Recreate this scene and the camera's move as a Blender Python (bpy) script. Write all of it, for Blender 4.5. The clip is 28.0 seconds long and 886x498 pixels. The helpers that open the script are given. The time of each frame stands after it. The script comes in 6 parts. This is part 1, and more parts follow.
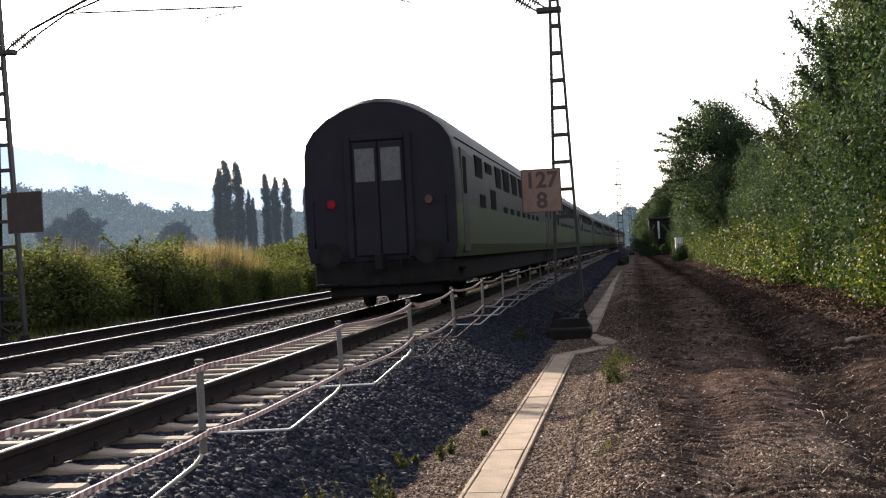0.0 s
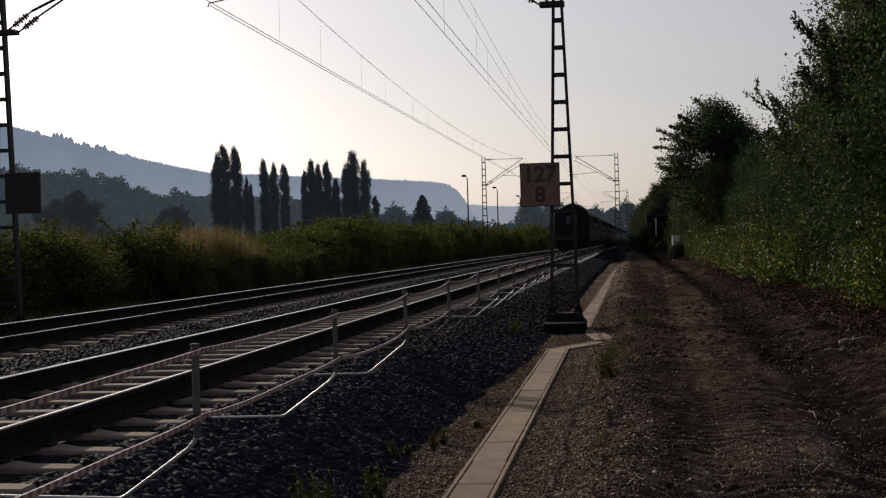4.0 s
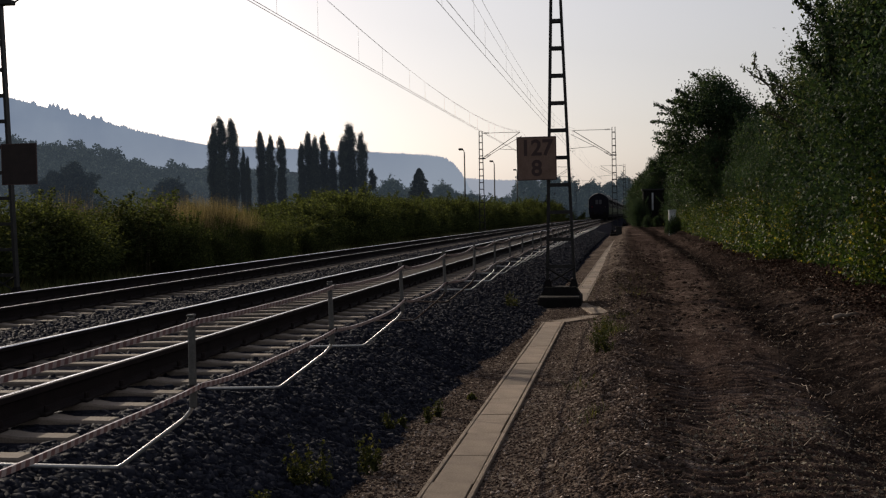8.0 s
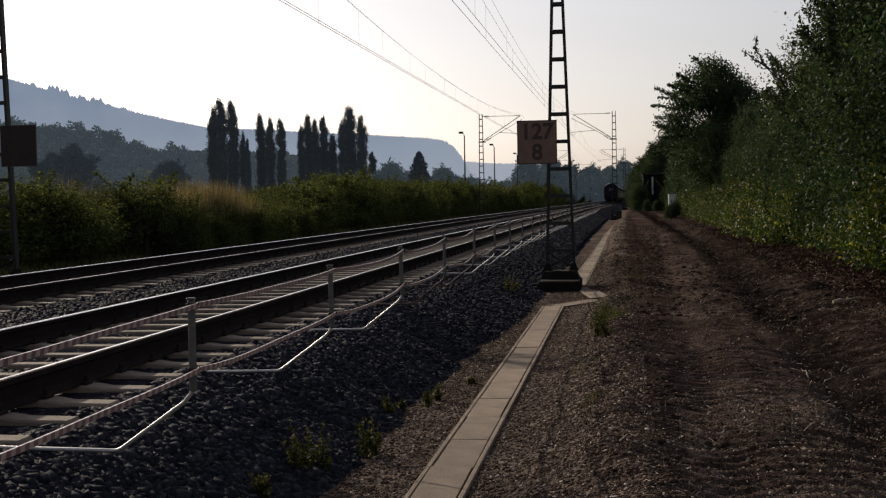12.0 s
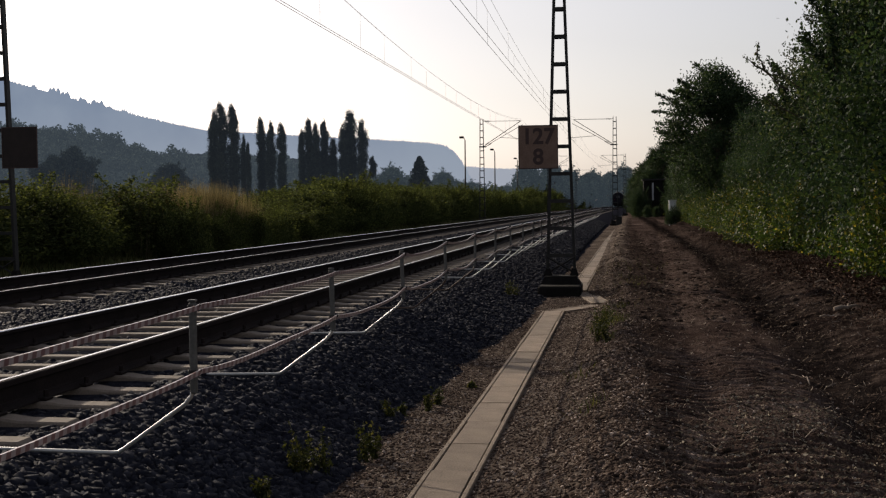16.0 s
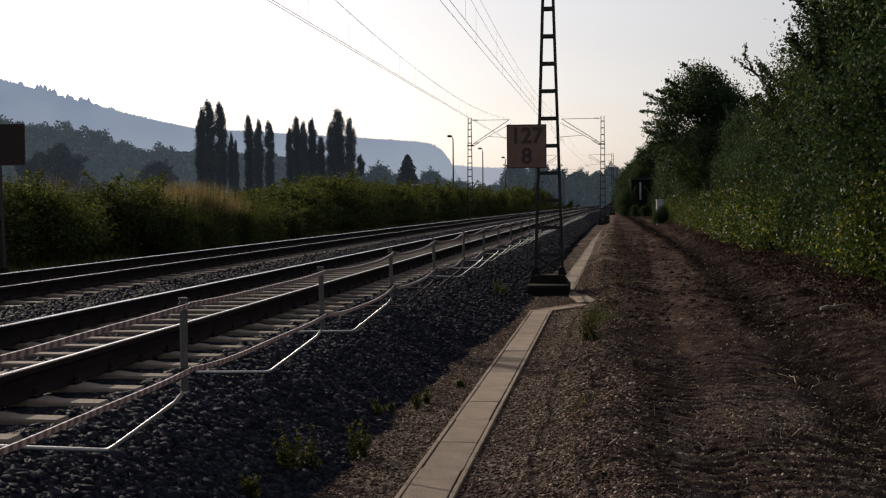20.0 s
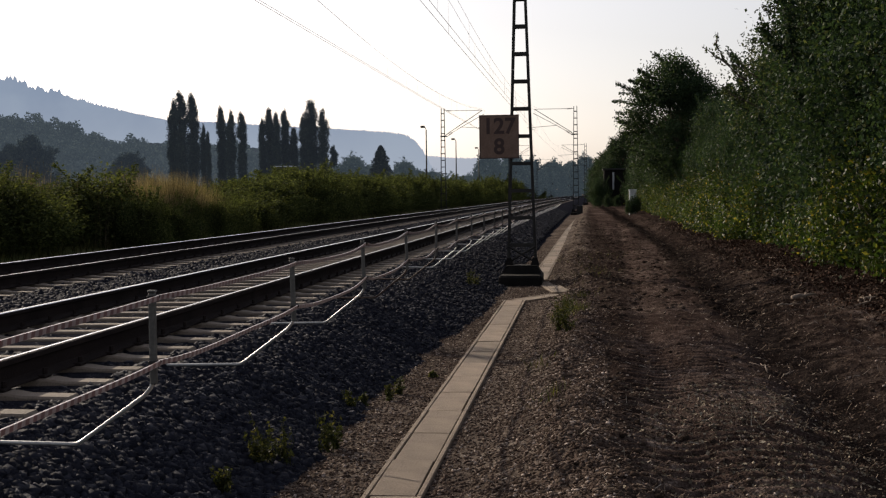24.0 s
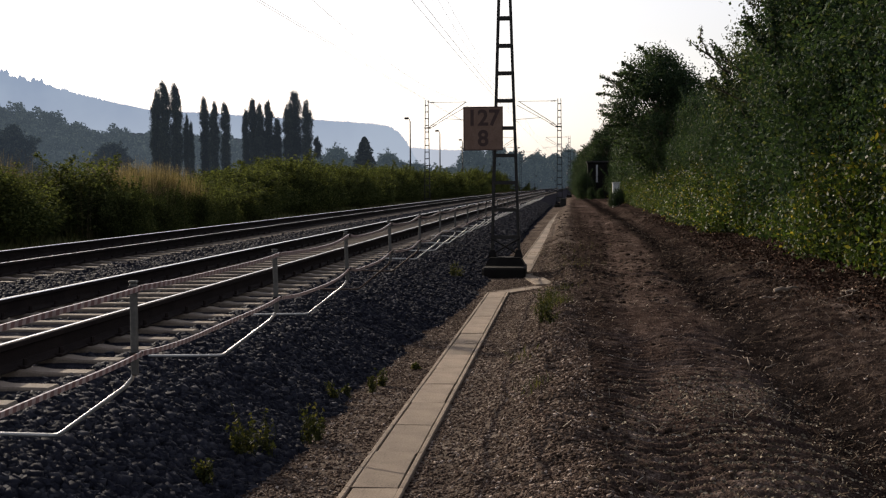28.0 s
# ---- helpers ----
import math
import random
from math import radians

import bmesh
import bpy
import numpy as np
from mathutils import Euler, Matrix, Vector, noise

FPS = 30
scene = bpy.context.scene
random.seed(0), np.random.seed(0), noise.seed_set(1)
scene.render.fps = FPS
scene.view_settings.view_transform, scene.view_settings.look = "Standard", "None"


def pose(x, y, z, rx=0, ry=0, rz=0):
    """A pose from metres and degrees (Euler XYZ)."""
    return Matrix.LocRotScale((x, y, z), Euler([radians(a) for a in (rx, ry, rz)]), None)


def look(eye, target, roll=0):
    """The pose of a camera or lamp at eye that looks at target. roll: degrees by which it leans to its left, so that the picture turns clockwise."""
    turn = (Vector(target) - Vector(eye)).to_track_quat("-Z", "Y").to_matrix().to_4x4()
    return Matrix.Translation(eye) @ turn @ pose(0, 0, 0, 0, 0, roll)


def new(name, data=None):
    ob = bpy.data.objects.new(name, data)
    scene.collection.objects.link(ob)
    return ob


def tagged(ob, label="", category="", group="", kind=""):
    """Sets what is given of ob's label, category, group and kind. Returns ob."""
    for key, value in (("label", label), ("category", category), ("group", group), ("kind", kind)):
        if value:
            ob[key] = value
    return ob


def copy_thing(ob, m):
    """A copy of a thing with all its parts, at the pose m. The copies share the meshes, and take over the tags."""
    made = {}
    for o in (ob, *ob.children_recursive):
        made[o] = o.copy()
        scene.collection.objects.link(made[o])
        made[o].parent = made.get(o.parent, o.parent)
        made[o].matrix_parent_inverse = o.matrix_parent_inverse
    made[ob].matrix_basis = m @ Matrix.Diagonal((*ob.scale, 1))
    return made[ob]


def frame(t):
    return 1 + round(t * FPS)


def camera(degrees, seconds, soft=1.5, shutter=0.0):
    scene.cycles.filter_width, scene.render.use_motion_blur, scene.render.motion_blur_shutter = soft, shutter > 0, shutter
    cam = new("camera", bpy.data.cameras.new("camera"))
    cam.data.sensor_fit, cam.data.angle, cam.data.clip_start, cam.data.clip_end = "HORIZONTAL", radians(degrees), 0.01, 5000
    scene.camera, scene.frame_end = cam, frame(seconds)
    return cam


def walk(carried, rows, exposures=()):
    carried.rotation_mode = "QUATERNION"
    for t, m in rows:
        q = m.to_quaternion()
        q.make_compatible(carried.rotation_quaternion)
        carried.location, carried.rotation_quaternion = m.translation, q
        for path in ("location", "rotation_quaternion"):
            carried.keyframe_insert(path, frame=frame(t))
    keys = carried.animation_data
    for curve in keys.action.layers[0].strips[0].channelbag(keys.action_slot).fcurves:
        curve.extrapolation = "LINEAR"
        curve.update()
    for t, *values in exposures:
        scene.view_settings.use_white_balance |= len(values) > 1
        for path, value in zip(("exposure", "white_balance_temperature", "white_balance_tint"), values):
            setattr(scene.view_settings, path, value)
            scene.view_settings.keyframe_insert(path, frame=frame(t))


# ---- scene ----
cam = camera(38.3, 28.0, 1.25)
PATH = [
    (0, (4.352, 0.148, 1.01), (4.0721, 2.1279, 1.0152), -2.99),
    (0.5, (4.367, 0.12, 1.014), (4.087, 2.1004, 1.0178), -2.9),
    (1, (4.36, 0.116, 1.014), (4.0814, 2.0964, 1.0164), -2.56),
    (1.5, (4.35, 0.131, 1.008), (4.0727, 2.1121, 1.0092), -2.37),
    (2, (4.354, 0.147, 1.006), (4.0768, 2.1278, 1.0067), -2.24),
    (2.5, (4.35, 0.129, 1.006), (4.074, 2.1098, 1.0052), -2.02),
    (3, (4.334, 0.162, 1.004), (4.0581, 2.1427, 1.0009), -1.83),
    (3.5, (4.345, 0.13, 1.007), (4.069, 2.1106, 1.0016), -1.66),
    (5.5, (4.355, 0.122, 1.006), (4.0828, 2.1036, 0.9829), -1.31),
    (6, (4.367, 0.093, 1.01), (4.095, 2.0738, 0.9799), -1.32),
    (6.5, (4.365, 0.109, 1.005), (4.0942, 2.09, 0.9712), -1.24),
    (7, (4.359, 0.122, 1.004), (4.0886, 2.103, 0.9646), -1.24),
    (7.5, (4.357, 0.129, 1.006), (4.0863, 2.1103, 0.9613), -1.14),
    (8, (4.362, 0.094, 1.003), (4.091, 2.0749, 0.9532), -1.21),
    (8.5, (4.368, 0.079, 1.005), (4.0969, 2.0595, 0.9492), -1.19),
    (9, (4.357, 0.099, 1), (4.0865, 2.0793, 0.9406), -1.13),
    (9.5, (4.362, 0.092, 1.004), (4.0914, 2.0721, 0.9393), -1.14),
    (10, (4.356, 0.089, 1.003), (4.0857, 2.0692, 0.9351), -1.08),
    (10.5, (4.359, 0.101, 1.003), (4.0884, 2.081, 0.9315), -1.11),
    (11, (4.37, 0.066, 1.004), (4.0983, 2.0462, 0.9308), -1.13),
    (11.5, (4.354, 0.099, 1.002), (4.0828, 2.0793, 0.9274), -1.05),
    (12, (4.353, 0.111, 1.007), (4.0824, 2.0908, 0.9311), -0.99),
    (12.5, (4.361, 0.105, 1.008), (4.0897, 2.0855, 0.933), -1),
    (14.5, (4.359, 0.096, 1.003), (4.0873, 2.0761, 0.9324), -0.8),
    (15, (4.336, 0.144, 0.998), (4.0653, 2.124, 0.9284), -0.67),
    (15.5, (4.331, 0.152, 0.999), (4.0609, 2.1329, 0.9298), -0.62),
    (16, (4.338, 0.129, 0.999), (4.0676, 2.1094, 0.9304), -0.65),
    (16.5, (4.34, 0.124, 0.999), (4.0698, 2.1042, 0.9308), -0.71),
    (17, (4.333, 0.119, 1.001), (4.0637, 2.0997, 0.9331), -0.6),
    (17.5, (4.323, 0.145, 1), (4.0543, 2.1255, 0.9327), -0.53),
    (18, (4.321, 0.146, 1.004), (4.0529, 2.1264, 0.9355), -0.41),
    (18.5, (4.324, 0.128, 1.004), (4.0608, 2.1092, 0.9343), -0.44),
    (19, (4.33, 0.098, 1.003), (4.0705, 2.0801, 0.9332), -0.46),
    (19.5, (4.324, 0.125, 1.003), (4.0694, 2.1077, 0.9322), -0.46),
    (20, (4.328, 0.099, 1.002), (4.077, 2.0818, 0.9312), -0.43),
    (20.5, (4.319, 0.141, 1), (4.071, 2.1245, 0.9271), -0.44),
    (21, (4.317, 0.167, 1.001), (4.0704, 2.1501, 0.9261), -0.41),
    (21.5, (4.327, 0.147, 1.003), (4.0825, 2.1308, 0.9262), -0.42),
    (23.5, (4.339, 0.129, 0.998), (4.1164, 2.1151, 0.9135), -0.72),
    (24, (4.343, 0.117, 1.002), (4.1326, 2.1041, 0.9163), -0.67),
    (24.5, (4.344, 0.11, 1.002), (4.149, 2.0986, 0.9135), -0.6),
    (25, (4.348, 0.116, 1.004), (4.1676, 2.106, 0.9132), -0.53),
    (25.5, (4.352, 0.11, 1.005), (4.1838, 2.1011, 0.913), -0.49),
    (26, (4.343, 0.138, 1.003), (4.1796, 2.1289, 0.9102), -0.41),
    (26.5, (4.354, 0.107, 1.004), (4.1886, 2.0975, 0.9093), -0.41),
    (27, (4.335, 0.142, 1), (4.1645, 2.1321, 0.9045), -0.35),
    (27.5, (4.329, 0.165, 0.992), (4.151, 2.1548, 0.8954), -0.52),
    (28, (4.341, 0.139, 1), (4.1564, 2.1276, 0.9012), -0.39),
]
walk(cam, [(t, look(eye, target, roll)) for t, eye, target, roll in PATH],
     exposures=((0.0, 1.9), (0.5, 1.15), (1.0, 0.4), (1.5, 0.0), (2.0, -0.2), (3.0, -0.38), (6.0, -0.35), (8.0, -0.22), (12.0, -0.1), (17.0, -0.05), (21.0, 0.0), (25.0, 0.25), (28.0, 0.42)))

# ---- world, sun, exposure ----
SUN_AZ, SUN_EL = -45.0, 23.0          # degrees: azimuth from +y to the right, elevation
sun_way = Vector((math.sin(radians(SUN_AZ)) * math.cos(radians(SUN_EL)),
                  math.cos(radians(SUN_AZ)) * math.cos(radians(SUN_EL)), math.sin(radians(SUN_EL))))
world = bpy.data.worlds.new("world")
scene.world = world
world.use_nodes = True
wn = world.node_tree.nodes
wl = world.node_tree.links
sky = wn.new("ShaderNodeTexSky")
sky.sky_type = "NISHITA"
sky.sun_disc = False
sky.sun_elevation = radians(SUN_EL)
sky.sun_rotation = radians(SUN_AZ)
sky.air_density, sky.dust_density, sky.ozone_density = 1.0, 2.0, 1.5
sky.altitude = 60
wn["Background"].inputs["Strength"].default_value = 0.125
hazy = wn.new("ShaderNodeHueSaturation")
hazy.inputs["Saturation"].default_value = 0.4
wl.new(sky.outputs["Color"], hazy.inputs["Color"])
tint = wn.new("ShaderNodeMix")
tint.data_type, tint.blend_type = "RGBA", "MULTIPLY"
tint.inputs["Factor"].default_value = 1.0
tint.inputs["B"].default_value = (1.05, 0.985, 0.985, 1)
wl.new(hazy.outputs["Color"], tint.inputs["A"])
wl.new(tint.outputs["Result"], wn["Background"].inputs["Color"])
sun_data = bpy.data.lights.new("sun", "SUN")
sun_data.energy, sun_data.angle, sun_data.color = 4.4, radians(0.6), (1.0, 0.86, 0.68)
sun = new("sun", sun_data)
sun.matrix_world = look(sun_way * 100, (0, 0, 0))


# ---- materials ----
def base_mat(name, rough=0.8, metal=0.0, spec=0.3):
    m = bpy.data.materials.new(name)
    m.use_nodes = True
    n = m.node_tree.nodes
    b = n["Principled BSDF"]
    b.inputs["Roughness"].default_value = rough
    b.inputs["Metallic"].default_value = metal
    b.inputs["Specular IOR Level"].default_value = spec
    return m, n, m.node_tree.links, b


def ramp_node(n, stops):
    r = n.new("ShaderNodeValToRGB")
    el = r.color_ramp.elements
    while len(el) < len(stops):
        el.new(0.5)
    for e, (p, c) in zip(el, stops):
        e.position, e.color = p, (*c, 1)
    return r


def noise_node(n, l, scale, detail=4, coord="Object", stretch=None):
    tc = n.new("ShaderNodeTexCoord")
    t = n.new("ShaderNodeTexNoise")
    t.inputs["Scale"].default_value = scale
    t.inputs["Detail"].default_value = detail
    if stretch:
        mp = n.new("ShaderNodeMapping")
        mp.inputs["Scale"].default_value = stretch
        l.new(tc.outputs[coord], mp.inputs["Vector"])
        l.new(mp.outputs["Vector"], t.inputs["Vector"])
    else:
        l.new(tc.outputs[coord], t.inputs["Vector"])
    return t


def worn(name, c1, c2, c3, scale=3.0, fine=40.0, rough=0.8, metal=0.0, bump=0.3, spec=0.3, dist=0.01, vary=0.0, stretch=None):
    """A surface with coarse stains, fine grain and relief."""
    m, n, l, b = base_mat(name, rough, metal, spec)
    big = noise_node(n, l, scale, 5, stretch=stretch)
    small = noise_node(n, l, fine, 4, stretch=stretch)
    mix = n.new("ShaderNodeMath")
    mix.operation = "MULTIPLY_ADD"
    mix.inputs[1].default_value = 0.45
    l.new(small.outputs["Fac"], mix.inputs[0])
    half = n.new("ShaderNodeMath")
    half.operation = "MULTIPLY"
    half.inputs[1].default_value = 0.55
    l.new(big.outputs["Fac"], half.inputs[0])
    l.new(half.outputs[0], mix.inputs[2])
    r = ramp_node(n, [(0.33, c1), (0.5, c2), (0.67, c3)])
    l.new(mix.outputs[0], r.inputs["Fac"])
    out = r.outputs["Color"]
    if vary:
        oi = n.new("ShaderNodeObjectInfo")
        hsv = n.new("ShaderNodeHueSaturation")
        mr = n.new("ShaderNodeMapRange")
        mr.inputs["To Min"].default_value, mr.inputs["To Max"].default_value = 1 - vary, 1 + vary
        l.new(oi.outputs["Random"], mr.inputs["Value"])
        l.new(mr.outputs["Result"], hsv.inputs["Value"])
        l.new(out, hsv.inputs["Color"])
        out = hsv.outputs["Color"]
    l.new(out, b.inputs["Base Color"])
    if bump:
        bp = n.new("ShaderNodeBump")
        bp.inputs["Strength"].default_value = bump
        bp.inputs["Distance"].default_value = dist
        l.new(small.outputs["Fac"], bp.inputs["Height"])
        l.new(bp.outputs["Normal"], b.inputs["Normal"])
    return m


def island_mat(name, stops, rough=0.8, spec=0.3, metal=0.0, fine=60.0):
    """For joined small pieces: each piece takes a colour of its own."""
    m, n, l, b = base_mat(name, rough, metal, spec)
    g = n.new("ShaderNodeNewGeometry")
    r = ramp_node(n, stops)
    l.new(g.outputs["Random Per Island"], r.inputs["Fac"])
    small = noise_node(n, l, fine, 3)
    hsv = n.new("ShaderNodeHueSaturation")
    mr = n.new("ShaderNodeMapRange")
    mr.inputs["To Min"].default_value, mr.inputs["To Max"].default_value = 0.6, 1.4
    l.new(small.outputs["Fac"], mr.inputs["Value"])
    l.new(mr.outputs["Result"], hsv.inputs["Value"])
    l.new(r.outputs["Color"], hsv.inputs["Color"])
    l.new(hsv.outputs["Color"], b.inputs["Base Color"])
    return m


def leaf_mat(name, stops, through_light=0.32, rough=0.62, gloss=0.09):
    """Leaves: each of its own green, letting light through."""
    m, n, l, b = base_mat(name, rough, 0, gloss)
    g = n.new("ShaderNodeNewGeometry")
    r = ramp_node(n, stops)
    l.new(g.outputs["Random Per Island"], r.inputs["Fac"])
    big = noise_node(n, l, 0.7, 3)
    hsv = n.new("ShaderNodeHueSaturation")
    mr = n.new("ShaderNodeMapRange")
    mr.inputs["From Min"].default_value, mr.inputs["From Max"].default_value = 0.3, 0.7
    mr.inputs["To Min"].default_value, mr.inputs["To Max"].default_value = 0.5, 1.5
    l.new(big.outputs["Fac"], mr.inputs["Value"])
    l.new(mr.outputs["Result"], hsv.inputs["Value"])
    l.new(r.outputs["Color"], hsv.inputs["Color"])
    l.new(hsv.outputs["Color"], b.inputs["Base Color"])
    tr = n.new("ShaderNodeBsdfTranslucent")
    warm = n.new("ShaderNodeMix")
    warm.data_type = "RGBA"
    warm.blend_type = "MULTIPLY"
    warm.inputs["Factor"].default_value = 1.0
    warm.inputs["B"].default_value = (1.25, 1.2, 0.6, 1)
    l.new(hsv.outputs["Color"], warm.inputs["A"])
    l.new(warm.outputs["Result"], tr.inputs["Color"])
    mx = n.new("ShaderNodeMixShader")
    mx.inputs["Fac"].default_value = through_light
    l.new(b.outputs[0], mx.inputs[1])
    l.new(tr.outputs[0], mx.inputs[2])
    l.new(mx.outputs[0], n["Material Output"].inputs["Surface"])
    return m


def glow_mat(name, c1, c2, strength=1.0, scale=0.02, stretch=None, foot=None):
    """Plain far distance, unlit: the haze before it is painted as a glowing colour."""
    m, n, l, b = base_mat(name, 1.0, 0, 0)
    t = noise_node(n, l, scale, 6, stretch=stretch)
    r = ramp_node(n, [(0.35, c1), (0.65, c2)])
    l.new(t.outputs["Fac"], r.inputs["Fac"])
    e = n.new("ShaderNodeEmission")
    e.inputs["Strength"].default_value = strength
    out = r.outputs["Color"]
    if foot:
        # haze painted paler towards the foot
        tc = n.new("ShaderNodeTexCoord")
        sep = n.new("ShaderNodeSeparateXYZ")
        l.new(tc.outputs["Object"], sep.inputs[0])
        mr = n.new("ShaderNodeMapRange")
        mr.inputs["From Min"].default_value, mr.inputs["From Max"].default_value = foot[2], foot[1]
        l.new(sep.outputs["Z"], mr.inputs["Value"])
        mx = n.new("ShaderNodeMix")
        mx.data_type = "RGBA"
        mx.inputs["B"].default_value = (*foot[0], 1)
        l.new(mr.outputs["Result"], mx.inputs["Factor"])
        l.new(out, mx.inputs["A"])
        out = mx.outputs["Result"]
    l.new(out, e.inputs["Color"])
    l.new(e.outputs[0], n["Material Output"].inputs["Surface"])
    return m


def plain(name, c, rough=0.5, metal=0.0, spec=0.4, emit=None):
    m, n, l, b = base_mat(name, rough, metal, spec)
    t = noise_node(n, l, 12, 4)
    r = ramp_node(n, [(0.3, tuple(v * 0.75 for v in c)), (0.7, tuple(min(1, v * 1.15) for v in c))])
    l.new(t.outputs["Fac"], r.inputs["Fac"])
    l.new(r.outputs["Color"], b.inputs["Base Color"])
    if emit:
        b.inputs["Emission Color"].default_value = (*emit[0], 1)
        b.inputs["Emission Strength"].default_value = emit[1]
    return m


M = {}
M["steel_head"] = worn("polished_rail_head", (0.52, 0.52, 0.53), (0.6, 0.6, 0.61), (0.66, 0.66, 0.67), 2, 60, 0.24, 1.0, 0.05)
M["rust"] = worn("rusty_rail_web", (0.0105, 0.0082, 0.0082), (0.0165, 0.0125, 0.0122), (0.024, 0.018, 0.0165), 4, 70, 0.9, 0.0, 0.4, 0.06)
M["sleeper"] = worn("weathered_sleeper_concrete", (0.0874, 0.0693, 0.0544), (0.1406, 0.1132, 0.0904), (0.1786, 0.1463, 0.1184), 5, 90, 0.85, 0, 0.4, vary=0.15)
M["ballast"] = worn("ballast_bed", (0.0103, 0.0111, 0.0158), (0.0205, 0.0213, 0.0287), (0.0342, 0.0351, 0.0448), 9, 55, 0.9, 0, 1.0, dist=0.04, spec=0.0)
M["stone"] = island_mat("ballast_stone", [(0.0, (0.0065, 0.0072, 0.0125)), (0.5, (0.0105, 0.0118, 0.0195)), (0.85, (0.0165, 0.0182, 0.0275)), (1.0, (0.032, 0.033, 0.043))], 0.8, 0.1)
M["concrete"] = worn("trough_concrete", (0.08, 0.0605, 0.0445), (0.168, 0.128, 0.095), (0.222, 0.174, 0.132), 3.2, 70, 0.92, 0, 0.5, vary=0.28, dist=0.006)
M["foundation"] = worn("dark_foundation_concrete", (0.006, 0.0056, 0.0054), (0.01, 0.0092, 0.0087), (0.0165, 0.015, 0.0138), 4, 60, 0.9, 0, 0.5, 0.1)
M["mast"] = worn("dark_mast_paint", (0.0115, 0.0115, 0.0118), (0.018, 0.0175, 0.017), (0.026, 0.023, 0.021), 6, 60, 0.6, 0.2, 0.2)
M["galv"] = worn("galvanised_tube", (0.3, 0.3, 0.3), (0.38, 0.38, 0.375), (0.45, 0.45, 0.44), 8, 60, 0.4, 0.6, 0.15)
# galvanised like the rods, but with the posts' backlit shade put into the colour
M["post_steel_shaded"] = worn("shaded_galvanised_post", (0.05, 0.05, 0.047), (0.075, 0.074, 0.07), (0.11, 0.108, 0.1), 8, 60, 0.6, 0.2, 0.15)
M["rusty_rod"] = worn("rusty_rod", (0.035, 0.022, 0.018), (0.055, 0.036, 0.028), (0.08, 0.055, 0.042), 8, 60, 0.7, 0.1, 0.2)
M["wire"] = plain("copper_wire", (0.05, 0.045, 0.04), 0.5, 0.5)
M["insulator"] = plain("brown_insulator", (0.05, 0.035, 0.03), 0.35)
M["sign_face"] = worn("weathered_sign_face", (0.118, 0.072, 0.053), (0.15, 0.094, 0.07), (0.175, 0.116, 0.09), 5, 40, 0.6, 0, 0.1)
M["sign_ink"] = plain("sign_ink", (0.042, 0.02, 0.018), 0.6)
M["sign_back"] = worn("rusty_sign_back", (0.016, 0.0115, 0.011), (0.023, 0.0165, 0.0155), (0.031, 0.0215, 0.02), 6, 50, 0.8)
M["bark"] = worn("bark", (0.03, 0.022, 0.016), (0.06, 0.045, 0.035), (0.1, 0.08, 0.06), 6, 40, 0.95, 0, 0.8)
M["leaf_bush"] = leaf_mat("bush_leaves", [(0, (0.01417, 0.02806, 0.01788)), (0.5, (0.02379, 0.0438, 0.02616)), (0.9, (0.0377, 0.061, 0.0312)), (1, (0.0715, 0.0854, 0.0408))], 0.32, 0.65, 0.06)
M["leaf_low"] = leaf_mat("low_bramble_leaves", [(0, (0.01525, 0.0295, 0.009775)), (0.5, (0.02806, 0.04838, 0.01437)), (0.82, (0.05246, 0.0708, 0.01897)), (0.94, (0.1037, 0.1086, 0.0253)), (1, (0.2074, 0.1558, 0.0345))], 0.42, 0.5, 0.14)
M["leaf_tree"] = leaf_mat("tree_leaves", [(0, (0.021, 0.0336, 0.02013)), (0.6, (0.0408, 0.05824, 0.03392)), (1, (0.09, 0.1008, 0.0598))], 0.42, 0.55, 0.14)
M["leaf_dark"] = leaf_mat("dark_tree_leaves", [(0, (0.0145, 0.0275, 0.016)), (0.6, (0.0265, 0.0465, 0.025)), (1, (0.055, 0.075, 0.04))], 0.36, 0.6, 0.09)
M["leaf_hedge"] = leaf_mat("hedge_leaves", [(0, (0.027, 0.036, 0.0165)), (0.5, (0.048, 0.062, 0.026)), (1, (0.115, 0.13, 0.052))], 0.4, 0.8, 0.02)
M["dry_grass"] = leaf_mat("dry_grass", [(0, (0.055, 0.046, 0.029)), (0.6, (0.1, 0.08, 0.052)), (1, (0.22, 0.185, 0.145))], 0.45)
M["weed"] = leaf_mat("green_weeds", [(0, (0.02, 0.026, 0.0095)), (0.6, (0.038, 0.045, 0.017)), (1, (0.095, 0.088, 0.038))], 0.42)
M["litter"] = island_mat("dry_litter", [(0, (0.032, 0.0224, 0.0168)), (0.6, (0.072, 0.0528, 0.04)), (0.9, (0.136, 0.108, 0.0864)), (1, (0.336, 0.296, 0.248))], 0.95, 0.03)
M["chaff"] = island_mat("mown_chaff", [(0, (0.06, 0.05, 0.038)), (0.6, (0.12, 0.1, 0.075)), (1, (0.3, 0.26, 0.2))], 0.95, 0.03)
M["dry_leaves"] = island_mat("dry_leaves", [(0, (0.016, 0.0095, 0.0075)), (0.5, (0.038, 0.021, 0.0155)), (0.85, (0.075, 0.043, 0.03)), (1, (0.2, 0.15, 0.11))], 0.95, 0.03)
M["bare_wood"] = worn("bare_pale_wood", (0.12, 0.095, 0.077), (0.22, 0.18, 0.15), (0.32, 0.27, 0.23), 9, 60, 0.9, 0, 0.4, 0.05)
